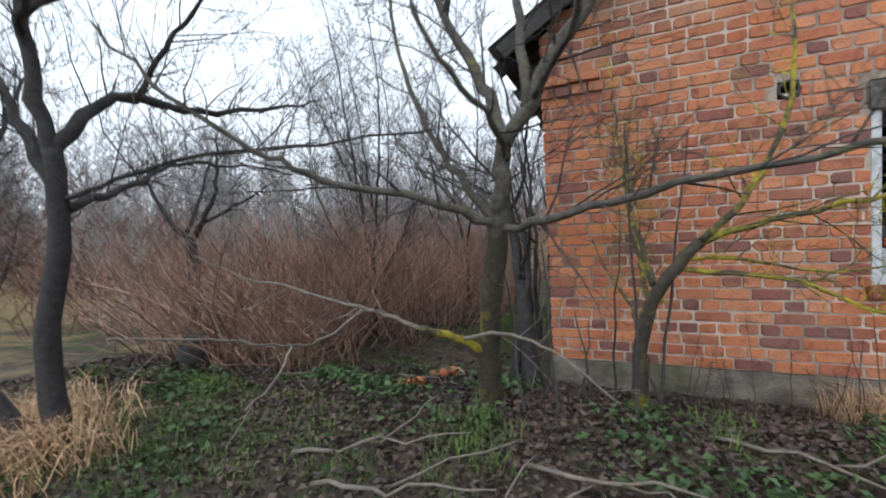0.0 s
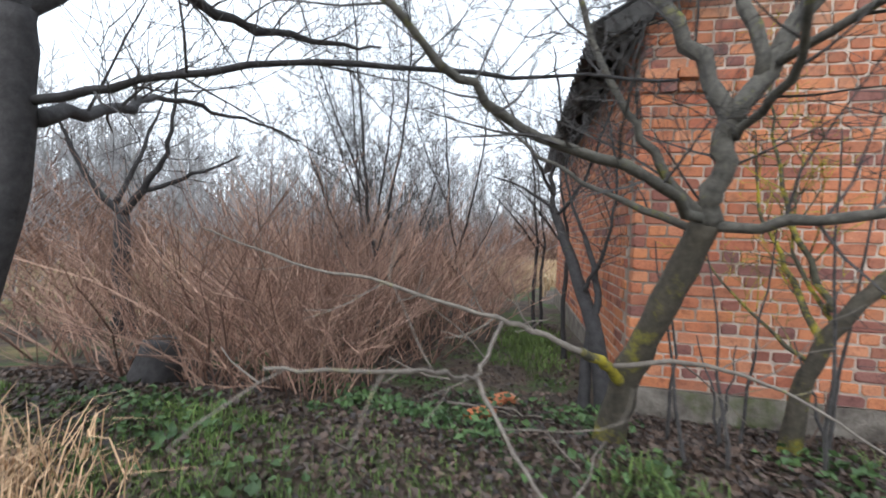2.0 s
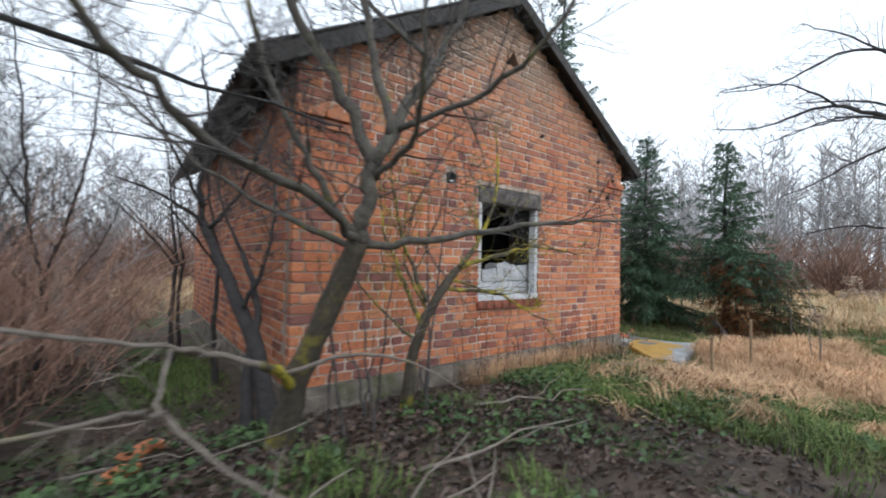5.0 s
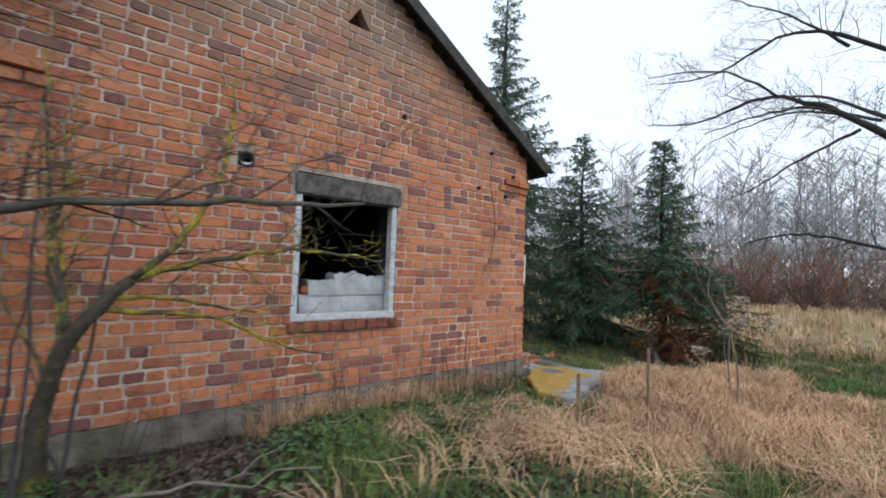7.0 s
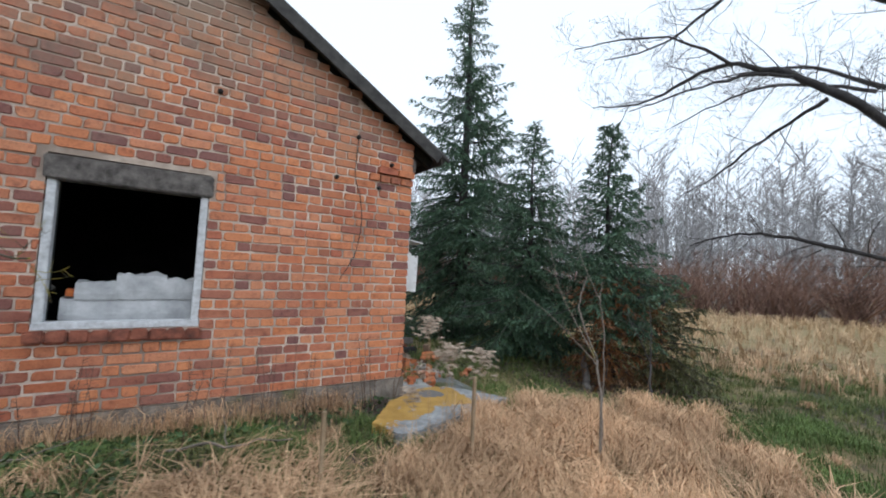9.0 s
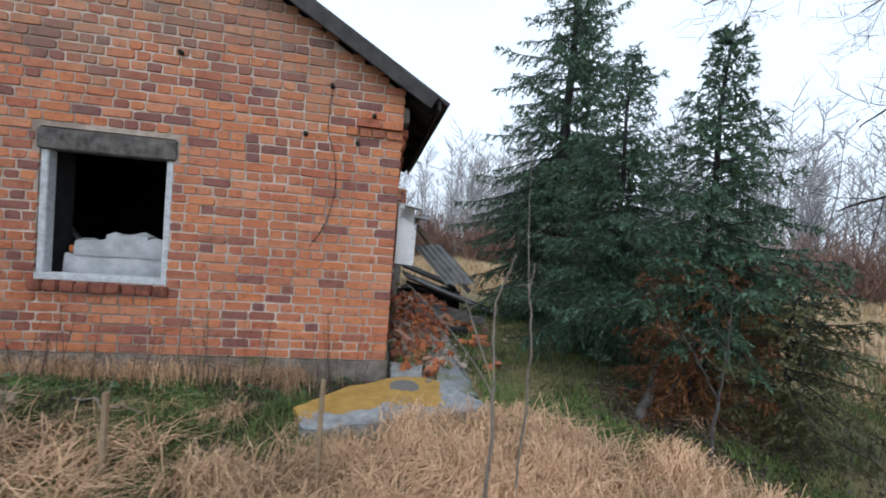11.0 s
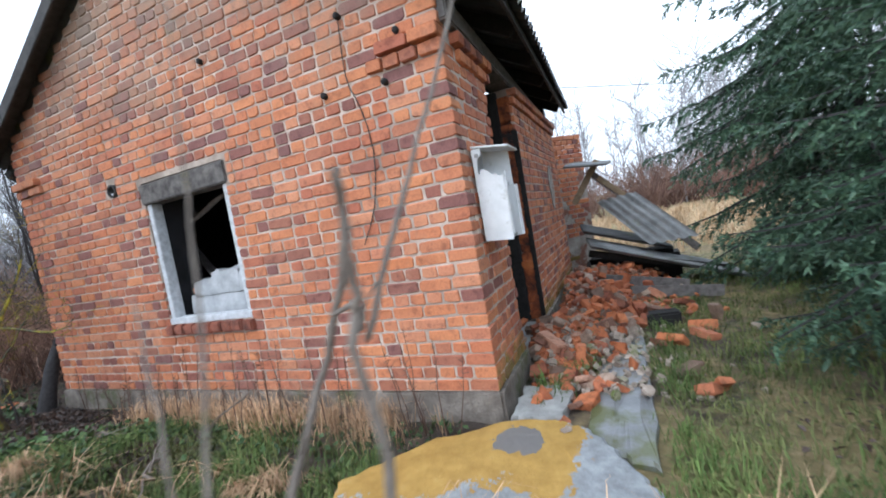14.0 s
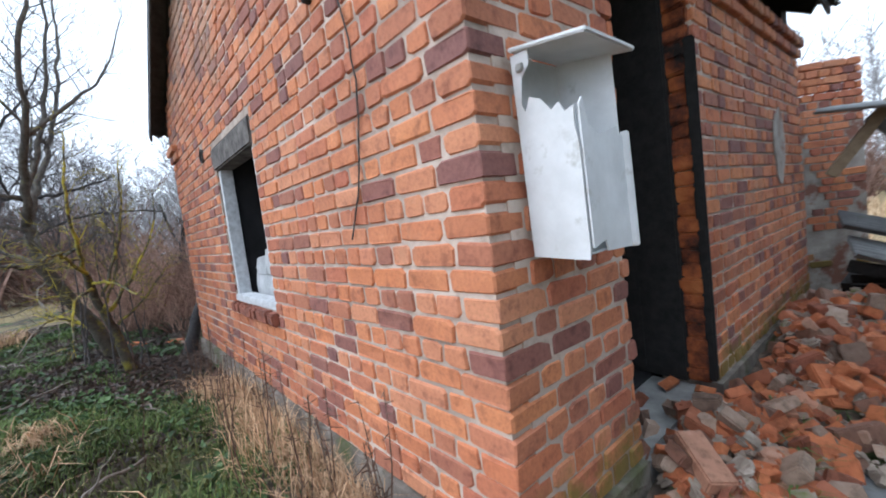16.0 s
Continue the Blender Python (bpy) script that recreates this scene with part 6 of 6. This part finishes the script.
def rubble_brick_material(name, per_object):
    m, n, l, b = mat_nodes(name, 0.8)
    r = n.new("ShaderNodeObjectInfo").outputs["Random"] if per_object else n.new("ShaderNodeNewGeometry").outputs["Random Per Island"]
    tone = n_ramp(n, l, r, [(0.0, (0.48, 0.15, 0.06)), (0.2, (0.6, 0.21, 0.085)), (0.35, (0.3, 0.1, 0.055)), (0.5, (0.2, 0.13, 0.095)), (0.62, (0.45, 0.33, 0.25)), (0.75, (0.52, 0.16, 0.065)), (0.88, (0.3, 0.1, 0.055)), (1.0, (0.55, 0.18, 0.07))])
    t = n_noise(n, l, 15, 7, 0.75)
    f = n_ramp(n, l, t.outputs["Fac"], [(0.36, (0.45, 0.44, 0.42)), (0.5, (0.9, 0.88, 0.86)), (0.6, (1, 1, 1)), (0.7, (1.25, 1.5, 1.7))])
    l.new(n_mix(n, l, 0.9, tone.outputs[0], f.outputs[0], "MULTIPLY"), b.inputs["Base Color"])
    h = n_noise(n, l, 70, 5, 0.75)
    n_bump(n, l, b, h.outputs["Fac"], 0.7, 0.006)
    return m


M_RBRICK = rubble_brick_material("rubble_brick", True)
M_RFRAG = rubble_brick_material("rubble_fragment", False)
whole = [bevelled(-0.125, -0.06, -0.0325, 0.125, 0.06, 0.0325, 0.008, 0.008, None, s).mesh("brick", M_RBRICK) for s in range(3)]
halves = [bevelled(-0.065, -0.06, -0.0325, 0.06, 0.06, 0.0325, 0.007, 0.016, None, s + 10).mesh("broken_brick", M_RBRICK) for s in range(4)]
lumps = [bevelled(-0.05, -0.045, -0.03, 0.05, 0.04, 0.03, 0.018, 0.016, None, s + 20).mesh("lump", M_LUMP) for s in range(4)]
for i in range(520):
    q = r_.random()
    if q < 0.55:
        x, y = 0.5 + r_.gauss(0, 0.3), 2.9 + r_.gauss(0, 0.6)
    elif q < 0.8:
        x, y = 0.3 + r_.gauss(0, 0.16), 1.0 + r_.gauss(0, 0.42)
    elif q < 0.87:
        x, y = 0.62 + r_.gauss(0, 0.2), r_.uniform(0.1, 2.4)
    else:
        x, y = 1.1 + r_.gauss(0, 0.35), 2.8 + r_.gauss(0, 0.9)
    if x < 0.12 + SKEW * y and not DOOR0 < y < DOOR1 or x < -0.2:
        continue
    kind_ = r_.random()
    me, nm = (r_.choice(whole), "brick") if kind_ < (0.12 if y < 1.9 else 0.26) else (r_.choice(halves), "broken_brick") if kind_ < 0.58 else (r_.choice(lumps), "mortar_lump")
    ob = new(nm, me)
    ob.parent = rubble
    s = r_.uniform(0.45, 1.0) if nm != "brick" else r_.uniform(0.8, 0.95)
    on_path = 0.15 if 0.5 < x < 0.95 and y < 1.8 else 0
    z = max(rubble_z(x, y) + r_.uniform(0.0, 0.085), on_path + r_.uniform(0, 0.02))
    ob.matrix_basis = Matrix.Translation(Vector((x, y, z)) - rubble.location) @ Euler((r_.gauss(0, 0.7), r_.gauss(0, 0.7), r_.uniform(0, 6.28))).to_matrix().to_4x4() @ Matrix.Scale(s, 4)
mb = MB()
for i in range(1500):
    x, y = 0.45 + r_.gauss(0, 0.35), r_.uniform(0.3, 4.2)
    if x < 0.1 + SKEW * y:
        continue
    z = max(rubble_z(x, y), 0.135 if 0.5 < x < 0.95 and y < 1.8 else 0)
    s = r_.uniform(0.008, 0.028)
    e = Euler((r_.uniform(0, 3), r_.uniform(0, 3), r_.uniform(0, 3))).to_matrix().to_4x4()
    mb.box(-s, -s * r_.uniform(0.5, 1), -s * 0.6, s, s * r_.uniform(0.5, 1), s * 0.6, Matrix.Translation(Vector((x, y, z + s * 0.3))) @ e)
frag = MB()
for i in range(900):
    q = r_.random()
    x, y = (0.45 + r_.gauss(0, 0.33), 2.9 + r_.gauss(0, 0.75)) if q < 0.55 else (0.26 + r_.gauss(0, 0.15), 1.1 + r_.gauss(0, 0.4)) if q < 0.85 else (1.0 + r_.gauss(0, 0.4), 3.2 + r_.gauss(0, 0.8))
    if x < 0.1 + SKEW * y and not DOOR0 + 0.1 < y < DOOR1 - 0.1 or x < -0.25 or 0.5 < x < 0.95 and y < 1.5 and r_.random() < 0.8:
        continue
    z = max(rubble_z(x, y), 0.135 if 0.5 < x < 0.95 and y < 1.8 else 0, 0.27 if x < 0.03 else 0)
    a, b, c = r_.uniform(0.025, 0.075), r_.uniform(0.02, 0.055), r_.uniform(0.015, 0.035)
    e = Matrix.Translation((x, y, z + r_.uniform(0.0, 0.05))) @ Euler((r_.gauss(0, 0.8), r_.gauss(0, 0.8), r_.uniform(0, 6.28))).to_matrix().to_4x4()
    n = len(frag.v)
    for t in (-1, 1):
        for u, v in ((-1, -1), (1, -1), (1, 1), (-1, 1)):
            frag.v.append(tuple(e @ Vector((u * a * r_.uniform(0.55, 1), v * b * r_.uniform(0.55, 1), t * c * r_.uniform(0.6, 1)))))
    for f in ((0, 3, 2, 1), (4, 5, 6, 7), (0, 1, 5, 4), (1, 2, 6, 5), (2, 3, 7, 6), (3, 0, 4, 7)):
        frag.f.append(tuple(n + j for j in f))
part("brick_scatter", under(rubble, frag), M_RFRAG, rubble, "broken orange and brown brick fragments", kind="stuff")
part("crumb_scatter", under(rubble, mb), M_LUMP, rubble, "small brick crumbs", kind="stuff")
blades("rubble_grass", "green grass and weeds growing among the rubble", M_GRASS, 150, lambda r_: r_.choice(((0.16 + r_.gauss(0, 0.06), 0.3 + r_.gauss(0, 0.12)), (0.42 + r_.gauss(0, 0.08), 0.85 + r_.gauss(0, 0.14)), (0.4 + r_.gauss(0, 0.1), 1.4 + r_.gauss(0, 0.25)), (1.05 + r_.gauss(0, 0.1), 0.9 + r_.gauss(0, 0.5)))), 0.1, 0.24, 0.005, 75, 0.9, 12, "weeds")

# loose bricks in the grass
for i, (x, y) in enumerate(((-6.05, -0.2), (-5.95, -0.12), (-6.15, -0.65), (1.15, 0.75), (1.25, 0.5), (1.05, 1.3), (1.4, 1.5), (1.2, 2.0), (0.25, 0.55), (0.5, 0.2), (0.62, 0.4))):
    ob = new("loose_brick", r_.choice(whole + halves))
    top = max(ground_z(x, y), 0.12 if 0.5 < x < 0.95 else 0)
    ob.matrix_basis = Matrix.Translation((x, y, top + 0.025)) @ Euler((r_.gauss(0, 0.15), r_.gauss(0, 0.15), r_.uniform(0, 6.28))).to_matrix().to_4x4()
    tagged(ob, label="loose weathered orange brick lying in the grass", category="brick", group="loose bricks")


def loose(name, mb, mat, label, category, group=""):
    return tagged(part(name, mb, mat, smooth=False), label=label, category=category, group=group)


# fallen corrugated sheets: one steep, two flat over the heap, one hanging from the stub
def sheet(a, b, c, label, mat=M_SHEET, ragged=0.0, seed=1, pitch=0.13):
    s = corrugated(a, b, c, pitch, 0.022, 0.007, 6, ragged, seed)
    return tagged(part("corrugated_sheet", s, mat, smooth=True), label=label, category="roof sheet", group="fallen roof sheets")


sheet((0.62, 4.6, 1.32), (1.2, 4.5, 1.38), (1.25, 3.85, 0.62), "grey corrugated sheet leaning steeply on the rubble")
sheet((0.4, 4.35, 0.78), (0.5, 3.55, 0.72), (2.3, 4.6, 0.1), "grey corrugated sheet lying flat across the fallen roof", ragged=0.05, seed=3)
sheet((0.3, 4.9, 0.98), (0.4, 4.1, 0.9), (1.5, 5.1, 0.55), "dark corrugated sheet under the fallen roof", M_ROOF, 0.08, 4)
sheet((0.22, 4.3, 1.95), (0.3, 4.95, 2.02), (0.86, 4.2, 1.86), "mossy corrugated sheet hanging from the broken wall", M_SHEET, 0.05, 5)
for i, (a, b, w_, t_, mat, lab) in enumerate((
        ((0.3, 4.45, 1.35), (0.72, 4.6, 1.98), 0.09, 0.05, M_PINE, "raw pale timber strut propping the fallen roof"),
        ((0.55, 4.7, 1.85), (2.0, 4.9, 0.35), 0.1, 0.06, M_GREYWOOD, "grey fallen rafter sloping to the ground"),
        ((0.7, 4.5, 1.7), (1.6, 4.7, 0.8), 0.08, 0.05, M_PINE, "pale fallen rafter sloping to the ground"),
        ((0.45, 3.7, 0.62), (2.25, 4.1, 0.12), 0.1, 0.05, M_CHAR, "charred beam under the fallen sheets"),
        ((0.5, 3.2, 0.35), (1.6, 3.4, 0.12), 0.12, 0.03, M_GREYWOOD, "wet grey plank lying on the rubble"),
        ((0.9, 2.9, 0.2), (1.9, 3.1, 0.08), 0.14, 0.03, M_GREYWOOD, "wet grey plank lying in the grass"))):
    loose("beam", plank(a, b, w_, t_, (0, 0, 1), i), mat, lab, "beam", "fallen timbers")
tagged(part("charred_debris", bevelled(0.35, 4.3, -0.15, 1.7, 5.0, 0.42, 0.08, 0.06), M_CHAR), label="black charred debris heap under the fallen roof", category="rubble")
loose("block_piece", bevelled(1.0, 1.85, 0.03, 1.28, 2.02, 0.2, 0.02, 0.015, None, 4), M_CHAR, "charred block lying beside the path", "block")

# overhead wire from the eaves, cable down the gable, wall bolts
mb = MB()
mb.tube([Vector((0.35, 2.5, 2.72)).lerp(Vector((14, 20, 5.2)), i / 16) + Vector((0, 0, -0.5 * math.sin(math.pi * i / 16))) for i in range(17)], [0.006] * 17, 4)
tagged(part("overhead_wire", mb, M_DARKWOOD), label="thin black overhead wire from the eaves", category="wire")
mb = MB()
mb.tube(curve_through([(-0.687, -0.012, 2.88), (-0.70, -0.012, 2.5), (-0.62, -0.012, 2.2), (-0.6, -0.01, 1.9), (-0.66, -0.012, 1.62), (-0.8, -0.01, 1.36)], 4, 0.004), [0.004] * 21, 5)
tagged(part("loose_cable", mb, M_DARKWOOD), label="thin dark cable hanging down the brick gable", category="cable")
for x, z in ((-0.687, 2.889), (-0.42, 2.38), (-0.9, 2.42), (-2.0, 3.0), (-0.28, 2.66)):
    mb = MB()
    mb.tube([(x, 0.03, z), (x, -0.03, z), (x, -0.034, z)], [0.022, 0.022, 0.012], 8)
    tagged(part("wall_bolt", mb, M_CHAR, smooth=True), label="rusty black bolt in the brick gable", category="bolt", group="wall bolts")
# mossy stone by the old tree, grey stone by the meadow
st = MB()
st.tube([Vector(gz(-8.3, -0.95, -0.1)), Vector(gz(-8.3, -0.95, 0.08)), Vector(gz(-8.28, -0.93, 0.22)), Vector(gz(-8.27, -0.94, 0.3))], [0.19, 0.15, 0.125, 0.1], 11)
tagged(part("mossy_stump", st, M_BARK_DARK, smooth=True), label="dark mossy tree stump at the edge of the thicket", category="stump")

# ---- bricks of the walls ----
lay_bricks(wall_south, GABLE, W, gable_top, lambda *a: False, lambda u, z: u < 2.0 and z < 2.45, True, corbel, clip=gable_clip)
lay_bricks(wall_east, EAST, EAST_END, lambda u: 2.62, lambda *a: False, lambda u, z: u < 0.9 or u < 2.6 and z < 2.4, False, lambda u, k: 0.055 if k == 26 else 0.028 if k == 25 else 0.0, True, clip=east_clip)
lay_bricks(wall_west, WEST, WEST_END, lambda u: 2.92, lambda *a: False, lambda u, z: False, False, None, True)
lay_bricks(wall_ruin, RUIN, 1.1, RUIN_TOP, lambda u0, u1, z0, z1: z0 < 1.9 and noise.noise(Vector((u0 * 2.2, z0 * 2.2, 5))) > -0.05, lambda u, z: z > 1.6, False)
